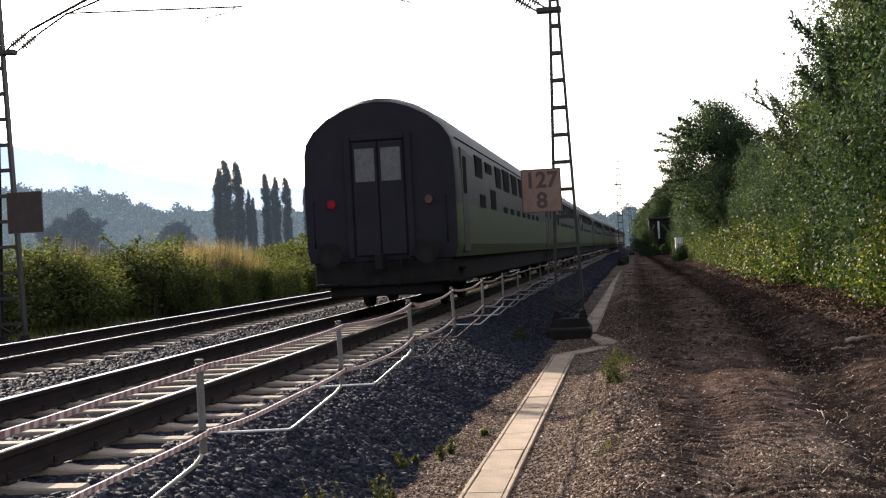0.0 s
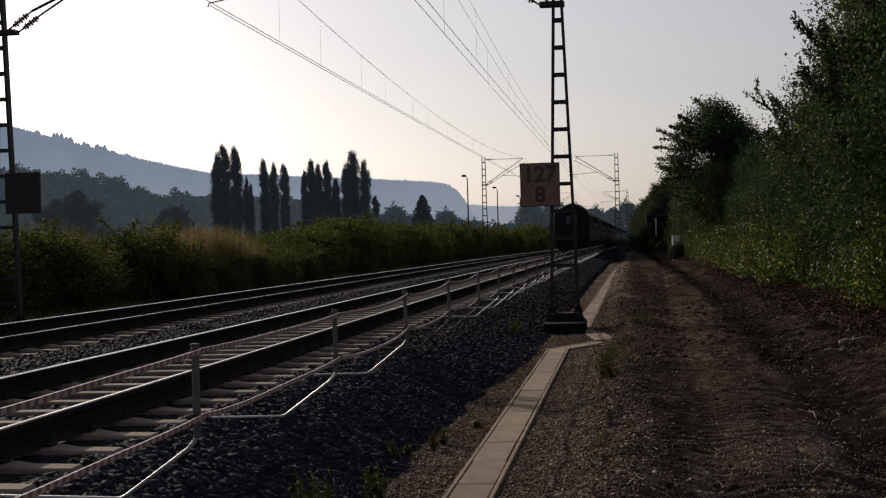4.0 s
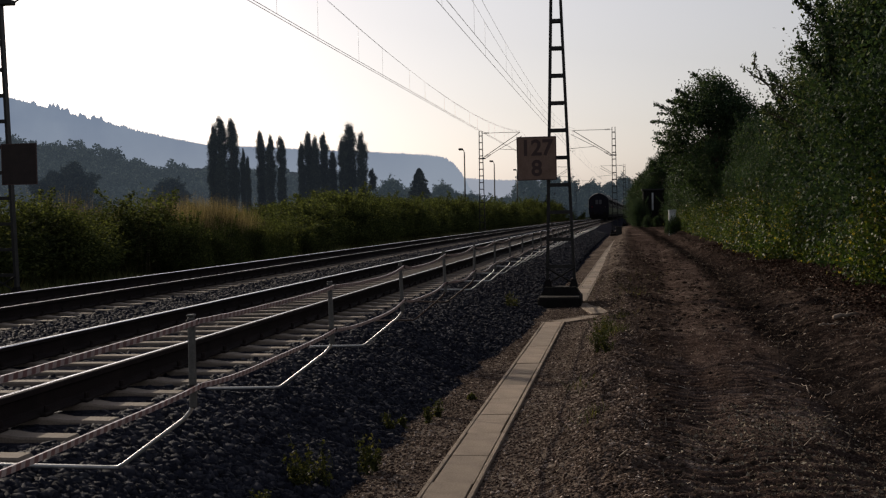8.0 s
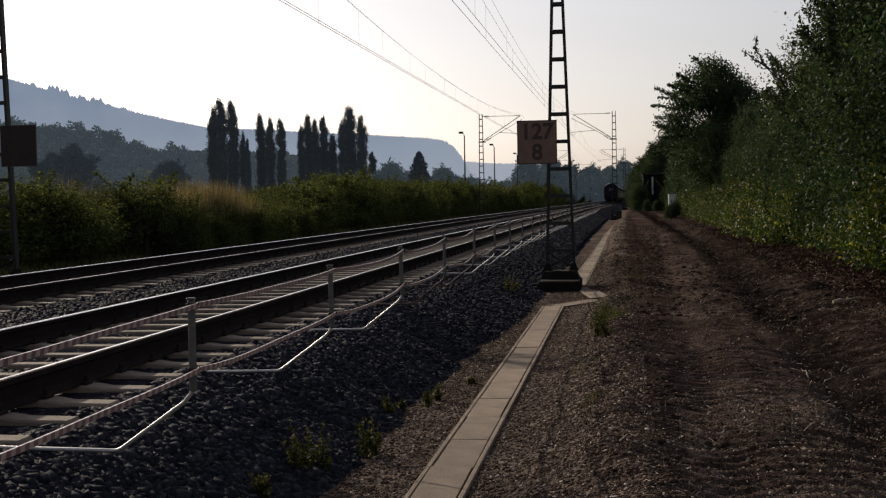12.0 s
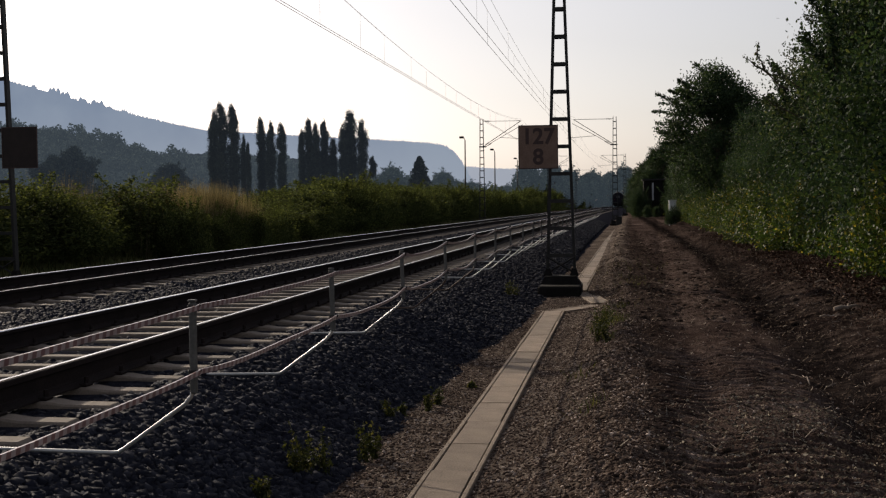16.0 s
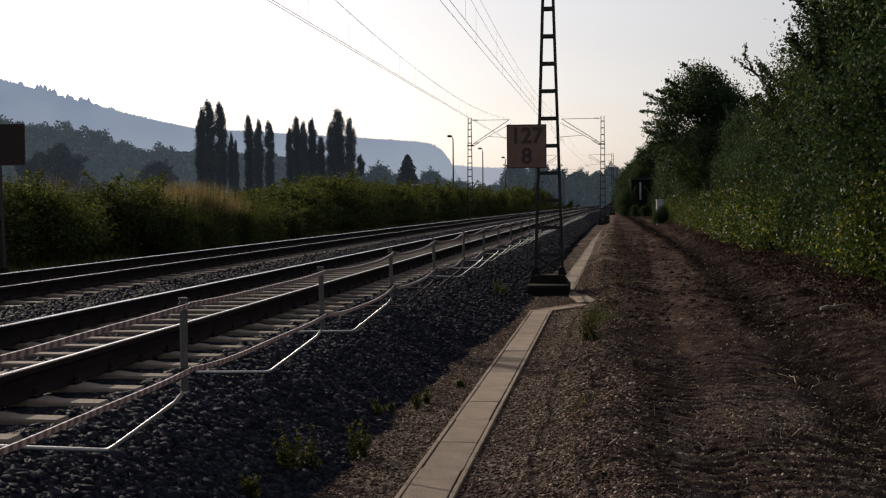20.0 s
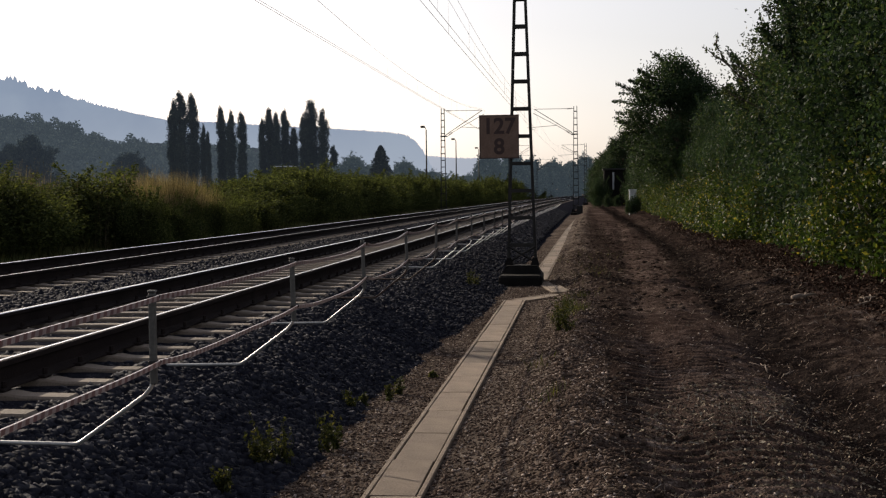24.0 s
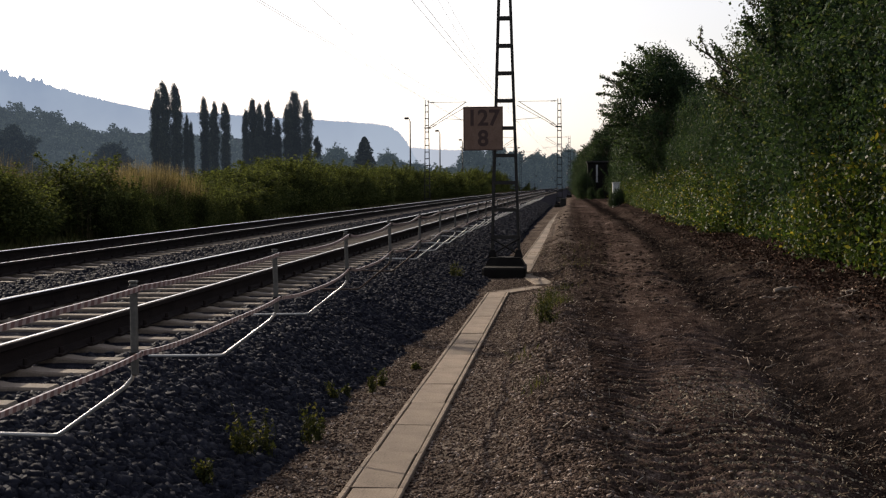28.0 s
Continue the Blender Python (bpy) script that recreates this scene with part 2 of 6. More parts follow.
M["clod"] = island_mat("earth_clods", [(0, (0.0174, 0.0129, 0.0105)), (0.6, (0.0391, 0.0288, 0.0232)), (1, (0.0781, 0.0615, 0.0506))], 1.0, 0.0)
M["pebble"] = island_mat("path_pebbles", [(0, (0.0255, 0.0165, 0.013)), (0.55, (0.0638, 0.0427, 0.0333)), (0.88, (0.128, 0.0944, 0.0769)), (1, (0.357, 0.296, 0.258))], 0.9, 0.05)


def haze_leaf_mat(name, air, tone=1.0):
    """Leaves far off; a faint glow of their own paints the haze before them."""
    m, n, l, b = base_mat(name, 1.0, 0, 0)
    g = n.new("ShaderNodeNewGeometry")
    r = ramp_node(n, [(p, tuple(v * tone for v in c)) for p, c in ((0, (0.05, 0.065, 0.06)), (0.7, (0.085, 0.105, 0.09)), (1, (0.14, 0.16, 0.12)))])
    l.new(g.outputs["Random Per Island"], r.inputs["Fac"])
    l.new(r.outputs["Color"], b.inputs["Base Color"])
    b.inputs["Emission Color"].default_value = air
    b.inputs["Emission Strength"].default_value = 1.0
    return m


# the emitted colour stands in for hazy air before each group of trees
M["far_wood"] = haze_leaf_mat("far_wood_leaves_haze_glow", (0.034, 0.043, 0.055, 1))
M["leaf_poplar"] = haze_leaf_mat("poplar_leaves_haze_glow", (0.0085, 0.0105, 0.0145, 1), 0.55)
M["leaf_far"] = haze_leaf_mat("field_tree_leaves_haze_glow", (0.014, 0.018, 0.025, 1), 0.6)
M["far_tree"] = haze_leaf_mat("hazy_tree_leaves", (0.024, 0.032, 0.041, 1))


def stripe_mat():
    """Red and white bands along the tape."""
    m, n, l, b = base_mat("red_white_tape", 0.35, 0, 0.5)
    tc = n.new("ShaderNodeTexCoord")
    sep = n.new("ShaderNodeSeparateXYZ")
    l.new(tc.outputs["Object"], sep.inputs[0])
    w = n.new("ShaderNodeMath")
    w.operation = "PINGPONG"
    w.inputs[1].default_value = 0.036
    l.new(sep.outputs["Y"], w.inputs[0])
    gt = n.new("ShaderNodeMath")
    gt.operation = "GREATER_THAN"
    gt.inputs[1].default_value = 0.018
    l.new(w.outputs[0], gt.inputs[0])
    dirt = noise_node(n, l, 15, 4)
    red = ramp_node(n, [(0.3, (0.1, 0.05, 0.055)), (0.7, (0.16, 0.075, 0.08))])
    white = ramp_node(n, [(0.3, (0.26, 0.22, 0.225)), (0.7, (0.4, 0.35, 0.35))])
    l.new(dirt.outputs["Fac"], red.inputs["Fac"])
    l.new(dirt.outputs["Fac"], white.inputs["Fac"])
    mx = n.new("ShaderNodeMix")
    mx.data_type = "RGBA"
    l.new(gt.outputs[0], mx.inputs["Factor"])
    l.new(red.outputs["Color"], mx.inputs["A"])
    l.new(white.outputs["Color"], mx.inputs["B"])
    l.new(mx.outputs["Result"], b.inputs["Base Color"])
    return m


M["tape"] = stripe_mat()


def ground_mat():
    """Brown earth with gravel and litter along the line, grass and stubble in the fields beyond."""
    m, n, l, b = base_mat("earth_ground", 1.0, 0, 0.0)
    tc = n.new("ShaderNodeTexCoord")
    sep = n.new("ShaderNodeSeparateXYZ")
    l.new(tc.outputs["Object"], sep.inputs[0])
    big = noise_node(n, l, 0.9, 6, stretch=(1.0, 0.45, 1.0))
    mid = noise_node(n, l, 7, 5)
    fine = noise_node(n, l, 60, 4)
    add = n.new("ShaderNodeMath")
    add.operation = "ADD"
    l.new(big.outputs["Fac"], add.inputs[0])
    l.new(mid.outputs["Fac"], add.inputs[1])
    add2 = n.new("ShaderNodeMath")
    add2.operation = "ADD"
    l.new(add.outputs[0], add2.inputs[0])
    l.new(fine.outputs["Fac"], add2.inputs[1])
    third = n.new("ShaderNodeMath")
    third.operation = "MULTIPLY"
    third.inputs[1].default_value = 1 / 3
    l.new(add2.outputs[0], third.inputs[0])
    dirt = ramp_node(n, [(0.38, (0.0187, 0.01254, 0.01109)), (0.48, (0.0439, 0.0308, 0.02643)), (0.56, (0.08792, 0.0644, 0.05488)), (0.64, (0.2072, 0.1658, 0.1445))])
    l.new(third.outputs[0], dirt.inputs["Fac"])
    field = ramp_node(n, [(0.4, (0.06, 0.085, 0.03)), (0.6, (0.17, 0.16, 0.07))])
    l.new(third.outputs[0], field.inputs["Fac"])
    left = n.new("ShaderNodeMapRange")
    left.inputs["From Min"].default_value, left.inputs["From Max"].default_value = -8.0, -10.0
    l.new(sep.outputs["X"], left.inputs["Value"])
    right = n.new("ShaderNodeMapRange")
    right.inputs["From Min"].default_value, right.inputs["From Max"].default_value = 12.0, 14.0
    l.new(sep.outputs["X"], right.inputs["Value"])
    mxm = n.new("ShaderNodeMath")
    mxm.operation = "MAXIMUM"
    l.new(left.outputs["Result"], mxm.inputs[0])
    l.new(right.outputs["Result"], mxm.inputs[1])
    mx = n.new("ShaderNodeMix")
    mx.data_type = "RGBA"
    l.new(mxm.outputs[0], mx.inputs["Factor"])
    # paler trodden gravel on both sides of the trough
    band = n.new("ShaderNodeMath")
    band.operation = "MULTIPLY_ADD"
    band.inputs[1].default_value = -0.0087
    l.new(sep.outputs["Y"], band.inputs[0])
    l.new(sep.outputs["X"], band.inputs[2])
    wobble = n.new("ShaderNodeMath")
    wobble.operation = "MULTIPLY_ADD"
    wobble.inputs[1].default_value = 0.9
    l.new(mid.outputs["Fac"], wobble.inputs[0])
    l.new(band.outputs[0], wobble.inputs[2])
    near = n.new("ShaderNodeMapRange")
    near.inputs["From Min"].default_value, near.inputs["From Max"].default_value = 4.95, 4.4
    l.new(wobble.outputs[0], near.inputs["Value"])
    gravel = ramp_node(n, [(0.38, (0.04, 0.0316, 0.0266)), (0.5, (0.088, 0.0695, 0.058)), (0.62, (0.2, 0.168, 0.142))])
    l.new(third.outputs[0], gravel.inputs["Fac"])
    soil = n.new("ShaderNodeMix")
    soil.data_type = "RGBA"
    l.new(near.outputs["Result"], soil.inputs["Factor"])
    l.new(dirt.outputs["Color"], soil.inputs["A"])
    l.new(gravel.outputs["Color"], soil.inputs["B"])
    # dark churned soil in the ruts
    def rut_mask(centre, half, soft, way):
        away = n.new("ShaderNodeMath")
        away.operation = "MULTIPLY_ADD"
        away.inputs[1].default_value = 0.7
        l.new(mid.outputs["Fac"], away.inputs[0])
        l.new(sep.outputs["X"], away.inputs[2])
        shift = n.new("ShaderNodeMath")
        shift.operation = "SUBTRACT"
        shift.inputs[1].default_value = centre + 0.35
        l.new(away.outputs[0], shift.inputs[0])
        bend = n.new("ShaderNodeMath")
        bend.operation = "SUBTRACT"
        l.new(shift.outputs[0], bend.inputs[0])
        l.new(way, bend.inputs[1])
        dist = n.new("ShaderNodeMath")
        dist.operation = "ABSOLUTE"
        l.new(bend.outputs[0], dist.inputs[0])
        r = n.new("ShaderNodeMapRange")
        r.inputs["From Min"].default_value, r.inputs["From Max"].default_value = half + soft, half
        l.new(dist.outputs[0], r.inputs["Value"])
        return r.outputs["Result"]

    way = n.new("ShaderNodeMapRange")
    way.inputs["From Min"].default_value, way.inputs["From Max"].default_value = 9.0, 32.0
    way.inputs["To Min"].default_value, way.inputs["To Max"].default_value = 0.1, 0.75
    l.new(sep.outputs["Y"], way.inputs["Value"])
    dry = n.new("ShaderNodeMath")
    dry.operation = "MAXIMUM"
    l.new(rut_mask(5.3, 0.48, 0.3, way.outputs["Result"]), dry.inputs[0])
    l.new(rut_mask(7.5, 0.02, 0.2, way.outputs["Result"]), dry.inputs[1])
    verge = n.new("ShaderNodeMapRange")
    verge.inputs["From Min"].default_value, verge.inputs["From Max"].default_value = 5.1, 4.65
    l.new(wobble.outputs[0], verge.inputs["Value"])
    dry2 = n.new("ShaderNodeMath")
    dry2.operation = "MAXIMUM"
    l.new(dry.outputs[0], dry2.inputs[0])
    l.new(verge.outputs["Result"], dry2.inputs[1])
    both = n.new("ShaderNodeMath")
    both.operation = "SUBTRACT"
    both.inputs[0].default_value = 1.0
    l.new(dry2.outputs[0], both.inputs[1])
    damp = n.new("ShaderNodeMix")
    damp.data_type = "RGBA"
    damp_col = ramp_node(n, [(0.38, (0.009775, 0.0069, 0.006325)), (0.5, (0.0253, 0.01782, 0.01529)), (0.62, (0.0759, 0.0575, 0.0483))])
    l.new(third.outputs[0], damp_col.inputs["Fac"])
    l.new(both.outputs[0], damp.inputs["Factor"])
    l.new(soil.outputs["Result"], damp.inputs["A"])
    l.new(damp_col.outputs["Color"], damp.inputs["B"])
    # wet black earth in the deeper rut
    wet = n.new("ShaderNodeMix")
    wet.data_type = "RGBA"
    wet_col = ramp_node(n, [(0.38, (0.004, 0.0032, 0.0032)), (0.5, (0.0095, 0.0073, 0.0068)), (0.62, (0.03, 0.0235, 0.021))])
    l.new(third.outputs[0], wet_col.inputs["Fac"])
    l.new(rut_mask(6.3, 0.12, 0.42, way.outputs["Result"]), wet.inputs["Factor"])
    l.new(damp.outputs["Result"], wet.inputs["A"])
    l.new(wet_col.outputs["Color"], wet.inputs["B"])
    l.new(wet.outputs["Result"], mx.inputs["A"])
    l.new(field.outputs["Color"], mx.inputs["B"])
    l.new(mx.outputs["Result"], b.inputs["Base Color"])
    bp = n.new("ShaderNodeBump")
    bp.inputs["Strength"].default_value = 0.9
    bp.inputs["Distance"].default_value = 0.03
    l.new(add2.outputs[0], bp.inputs["Height"])
    l.new(bp.outputs["Normal"], b.inputs["Normal"])
    return m


M["ground"] = ground_mat()


# ---- builders ----
def mesh_of(name, verts, faces, mats, smooth=False, index=None):
    me = bpy.data.meshes.new(name)
    me.from_pydata([tuple(v) for v in verts], [], [tuple(f) for f in faces])
    for m in (mats if isinstance(mats, (list, tuple)) else [mats]):
        me.materials.append(m)
    if index is not None:
        me.polygons.foreach_set("material_index", index)
    if smooth:
        me.polygons.foreach_set("use_smooth", [True] * len(me.polygons))
    me.update()
    return me


def fast_mesh(name, verts, faces, mat):
    """A mesh from numpy arrays, all faces with the same number of corners."""
    me = bpy.data.meshes.new(name)
    k = faces.shape[1]
    me.vertices.add(len(verts))
    me.vertices.foreach_set("co", np.ascontiguousarray(verts, dtype=np.float32).ravel())
    me.loops.add(faces.size)
    me.loops.foreach_set("vertex_index", np.ascontiguousarray(faces, dtype=np.int32).ravel())
    me.polygons.add(len(faces))
    me.polygons.foreach_set("loop_start", np.arange(0, faces.size, k, dtype=np.int32))
    me.materials.append(mat)
    me.update(calc_edges=True)
    return me


def part_of(name, me, parent, label="", m=None):
    ob = new(name, me)
    ob.parent = parent
    if m is not None:
        ob.matrix_basis = m
    if label:
        tagged(ob, label)
    return ob


def part(name, bm, material, parent, label="", m=None, smooth=False):
    """Links a bmesh as one mesh object under a thing or a part."""
    me = bpy.data.meshes.new(name)
    if smooth:
        for f in bm.faces:
            f.smooth = True
    bm.to_mesh(me)
    bm.free()
    me.materials.append(material)
    return part_of(name, me, parent, label, m)


def thing(name, m, label, category, group="", kind=""):
    ob = new(name)
    ob.empty_display_size = 0.2
    ob.matrix_basis = m
    return tagged(ob, label, category, group, kind)


def box(bm, lo, hi, bevel=0.0):
    """Adds a box between two corners."""
    c = [(lo[n] + hi[n]) / 2 for n in range(3)]
    s = [abs(hi[n] - lo[n]) for n in range(3)]
    made = bmesh.ops.create_cube(bm, size=1.0, matrix=Matrix.Translation(c) @ Matrix.Diagonal((*s, 1)))
    if bevel:
        es = list({e for v in made["verts"] for e in v.link_edges})
        bmesh.ops.bevel(bm, geom=es, offset=bevel, segments=1, affect="EDGES")
    return bm


def boxes(*some, bevel=0.0):
    bm = bmesh.new()
    for lo, hi in some:
        box(bm, lo, hi, bevel)
    return bm


def tube_arrays(points, radius, sides=6, closed_ends=True, radii=None):
    """Vertices and faces of a tube along points."""
    pts = [Vector(p) for p in points]
    verts, faces = [], []
    for i, p in enumerate(pts):
        way = (pts[min(i + 1, len(pts) - 1)] - pts[max(i - 1, 0)]).normalized()
        side = way.cross(Vector((0, 0, 1)))
        if side.length < 0.05:
            side = way.cross(Vector((1, 0, 0)))
        side.normalize()
        up = side.cross(way)
        r = radii[i] if radii else radius
        for k in range(sides):
            a = 2 * math.pi * k / sides
            verts.append(p + side * (r * math.cos(a)) + up * (r * math.sin(a)))
    for i in range(len(pts) - 1):
        for k in range(sides):
            a, b = i * sides + k, i * sides + (k + 1) % sides
            faces.append((a, b, b + sides, a + sides))
    if closed_ends:
        faces.append(tuple(range(sides))[::-1])
        faces.append(tuple(range(len(verts) - sides, len(verts))))
    return verts, faces


def tube(name, points, radius, mat, parent, label="", sides=6, radii=None):
    v, f = tube_arrays(points, radius, sides, True, radii)
    return part_of(name, mesh_of(name, v, f, mat, True), parent, label)


def tubes(bm, points, radius, sides=6):
    v, f = tube_arrays(points, radius, sides)
    vs = [bm.verts.new(p) for p in v]
    for q in f:
        bm.faces.new([vs[i] for i in q])
    return bm


def along(y):
    """How far the line has bent to the right at y."""
    y = np.asarray(y, float)
    bent = np.minimum(y, 150.0)
    x = 0.00006 * bent * bent + 0.018 * (y - bent)
    return float(x) if x.ndim == 0 else x


rng = np.random.default_rng(7)


def leaf_quads(centres, size, rnd, flat=0.0):
    """Small folded leaves at the given places: two faces each would cost twice, so each is one bent diamond."""
    n = len(centres)
    d = rnd.normal(size=(n, 3))
    d[:, 2] *= 1 - flat
    d /= np.linalg.norm(d, axis=1, keepdims=True) + 1e-9
    e = rnd.normal(size=(n, 3))
    e -= (e * d).sum(1, keepdims=True) * d
    e /= np.linalg.norm(e, axis=1, keepdims=True) + 1e-9
    s = size * rnd.uniform(0.6, 1.4, (n, 1))
    v = np.stack([centres - d * s, centres + e * s * 0.55, centres + d * s, centres - e * s * 0.55], 1).reshape(-1, 3)
    return v, np.arange(4 * n).reshape(-1, 4)


def rocks(centres, size, rnd, squash=0.75):
    """Angular stones: bent cubes, twelve triangles each."""
    n = len(centres)
    cube = np.array([(x, y, z) for x in (-1, 1) for y in (-1, 1) for z in (-1, 1)], float)
    faces = np.array([(0, 1, 3, 2), (4, 6, 7, 5), (0, 4, 5, 1), (2, 3, 7, 6), (0, 2, 6, 4), (1, 5, 7, 3)])
    v = cube[None] * rnd.uniform(0.45, 1.0, (n, 8, 3))
    ang = rnd.uniform(0, 2 * np.pi, (n, 3))
    c, s = np.cos(ang), np.sin(ang)
    for a, (i, j) in enumerate(((0, 1), (1, 2), (0, 2))):
        p, q = v[:, :, i].copy(), v[:, :, j].copy()
        v[:, :, i] = p * c[:, a, None] - q * s[:, a, None]
        v[:, :, j] = p * s[:, a, None] + q * c[:, a, None]
    v[:, :, 2] *= squash
    v *= (size * rnd.uniform(0.6, 1.35, (n, 1)))[:, :, None]
    v += centres[:, None]
    return v.reshape(-1, 3), (faces[None] + 8 * np.arange(n)[:, None, None]).reshape(-1, 4)


def value_noise(x, y, scale, seed):
    """Smooth noise in -1 to 1 over the plan."""
    g = np.random.default_rng(seed).uniform(-1, 1, (64, 64))
    u, v = x / scale, y / scale
    i, j = np.floor(u).astype(int), np.floor(v).astype(int)
    fu, fv = u - i, v - j
    fu, fv = fu * fu * (3 - 2 * fu), fv * fv * (3 - 2 * fv)
    a, b = g[i % 64, j % 64], g[(i + 1) % 64, j % 64]
    c, d = g[i % 64, (j + 1) % 64], g[(i + 1) % 64, (j + 1) % 64]
    return (a * (1 - fu) + b * fu) * (1 - fv) + (c * (1 - fu) + d * fu) * fv


PROFILE_X = (-3500, -40, -14, -11, -9.5, -8, -7, 2.1, 2.42, 3.66, 4.2, 4.6, 7.2, 9.0, 11, 14, 3500)
PROFILE_Z = (0.1, 0.12, 0.12, -0.3, -0.55, -0.85, -0.95, -0.97, -0.815, -0.8, -0.64, -0.62, -0.6, -0.5, -0.3, 0.0, 0.1)


def ground_z(x, y):
    x, y = np.asarray(x, float), np.asarray(y, float)
    xr = x - along(np.clip(y, 0, 300))
    z = np.interp(xr, PROFILE_X, PROFILE_Z)
    on_path = np.clip((xr - 3.7) / 0.5, 0, 1) * np.clip((12 - xr) / 2, 0, 1) * np.clip((140 - y) / 40, 0, 1)
    calm = 1 - 0.7 * np.exp(-((xr - 5.15) / 0.65) ** 4)
    z = z + on_path * calm * (0.05 * value_noise(x, y, 1.3, 1) + 0.035 * value_noise(x, y, 0.42, 2) + 0.028 * value_noise(x, y, 0.17, 3))
    # wheel ruts with banks beside them
    for centre, width, depth in ((4.85 + 0.02 * y, 0.22, 0.06), (5.98 + 0.028 * np.minimum(y, 45), 0.36, 0.12)):
        z = z - on_path * depth * np.exp(-((xr - centre) / width) ** 2)
    z = z + on_path * 0.07 * np.exp(-((xr - 6.85 - 0.02 * np.minimum(y, 45)) / 0.3) ** 2) * (0.6 + 0.6 * value_noise(x, y, 1.7, 9))
    z = z + on_path * 0.06 * np.exp(-((xr - 7.6) / 0.3) ** 2) * (0.6 + 0.6 * value_noise(x, y, 1.5, 10))
    z = z + on_path * 0.08 * np.exp(-((xr - 4.35) / 0.28) ** 2) * (0.8 + 0.8 * value_noise(x, y, 0.7, 8))
    # pressed marks of tyre lugs
    lug = np.tanh(4 * np.sin(2 * np.pi * (y + 0.2 * np.abs(xr - 5.15) + 0.06 * value_noise(x, y, 0.5, 6)) / 0.22) - 0.5)
    band = np.clip(1.6 - np.abs(xr - 5.3 - 0.006 * y) / 0.5, 0, 1) * np.clip(value_noise(x, y, 1.1, 5) + 0.8, 0.1, 1)
    band = np.maximum(band, 0.4 * np.clip(1.3 - np.abs(xr - 6.1 - 0.02 * y) / 0.35, 0, 1) * np.clip(value_noise(x, y, 1.4, 7) + 0.4, 0, 1))
    tread = np.sin(2 * np.pi * (y - 0.55 * np.abs(xr - 4.68)) / 0.15 + 1.2 * value_noise(x, y, 0.6, 16))
    z = z + on_path * 0.014 * np.tanh(2 * tread) * np.clip(1.4 - np.abs(xr - 4.68) / 0.14, 0, 1) * np.clip((13 - y) / 3, 0, 1)
    z = z + on_path * 0.018 * lug * band * np.clip((24 - y) / 8, 0, 1)
    # a trodden hollow where the trough steps round the mast
    hollow = np.exp(-((x - 3.95) / 0.42) ** 4 - ((y - 23.6) / 2.0) ** 4)
    return z * (1 - hollow) + (-0.8) * hollow


def grid_mesh(name, xs, ys, height, mat):
    gx, gy = np.meshgrid(xs, ys)
    v = np.stack([gx.ravel(), gy.ravel(), height(gx.ravel(), gy.ravel())], 1)
    nx = len(xs)
    i, j = np.meshgrid(np.arange(nx - 1), np.arange(len(ys) - 1))
    a = (j * nx + i).ravel()
    me = fast_mesh(name, v, np.stack([a, a + 1, a + 1 + nx, a + nx], 1), mat)
    me.polygons.foreach_set("use_smooth", [True] * len(me.polygons))
    return me


# ---- ground ----
xs = np.unique(np.round(np.concatenate([np.geomspace(14, 3500, 26) * -1, np.arange(-14, 2, 0.5), np.arange(2, 3.4, 0.1), np.arange(3.4, 9.6, 0.045),
                                        np.arange(9.6, 14, 0.4), np.geomspace(14, 3500, 26)]), 3))
ys = np.unique(np.round(np.concatenate([-np.geomspace(2, 1500, 18), np.arange(-2, 6, 0.5), np.arange(6, 14, 0.022), np.arange(14, 24, 0.05), np.arange(24, 60, 0.25),
                                        np.arange(60, 150, 2.0), np.geomspace(150, 4500, 30)]), 3))
tagged(new("ground", grid_mesh("ground", xs, ys, ground_z, M["ground"])),
       "brown rutted earth with grassy fields beyond", "ground", kind="structure")

# ballast bed: one long ridge under both tracks
BED = [(-7.0, -0.97), (-5.95, -0.28), (-5.5, -0.25), (-5.2, -0.215), (-2.75, -0.215), (-2.5, -0.25), (-1.98, -0.29), (-1.45, -0.25), (-1.3, -0.25), (-1.2, -0.215), (1.2, -0.215), (1.32, -0.235), (1.5, -0.3), (1.75, -0.4), (2.15, -0.62), (2.47, -0.8), (2.75, -0.95), (2.85, -1.0)]


def bed_z(xr, y=12.0):
    """The bed's height; its foot spreads further from the line with distance and wavers a little."""
    xr, y = np.asarray(xr, float), np.asarray(y, float) + 0 * np.asarray(xr, float)
    k = (np.interp(y, (8, 12, 15, 20, 35, 70), (2.46, 2.46, 2.55, 2.84, 2.9, 3.0)) - 1.5) / 0.97 + 0.05 * value_noise(y * 1.0, 0 * y, 0.8, 14) + 0.04 * value_noise(y, 0 * y, 0.27, 15)
    u = np.where(xr < 1.5, xr, 1.5 + (xr - 1.5) / k)
    return np.interp(u, [p[0] for p in BED], [p[1] for p in BED])


bxs = np.unique(np.concatenate([[p[0] for p in BED], np.arange(-7, 3.6, 0.1)]))
bys = np.concatenate([np.arange(-12, 40, 0.15), np.arange(40, 120, 1.5), np.arange(120, 620, 10.0)])
gx, gy = np.meshgrid(bxs, bys)
gz = bed_z(gx, gy) + 0.006 * value_noise(gx, gy, 0.12, 11) + 0.008 * value_noise(gx, gy, 0.5, 12)
gz[:, 0] = gz[:, -1] = -1.0
verts = np.stack([(gx + along(gy)).ravel(), gy.ravel(), gz.ravel()], 1)
i, j = np.meshgrid(np.arange(len(bxs) - 1), np.arange(len(bys) - 1))
a = (j * len(bxs) + i).ravel()
tagged(new("ballast_bed", fast_mesh("ballast_bed", verts, np.stack([a, a + 1, a + 1 + len(bxs), a + len(bxs)], 1), M["ballast"])),
       "dark grey crushed stone bed under two tracks", "ballast", kind="structure")

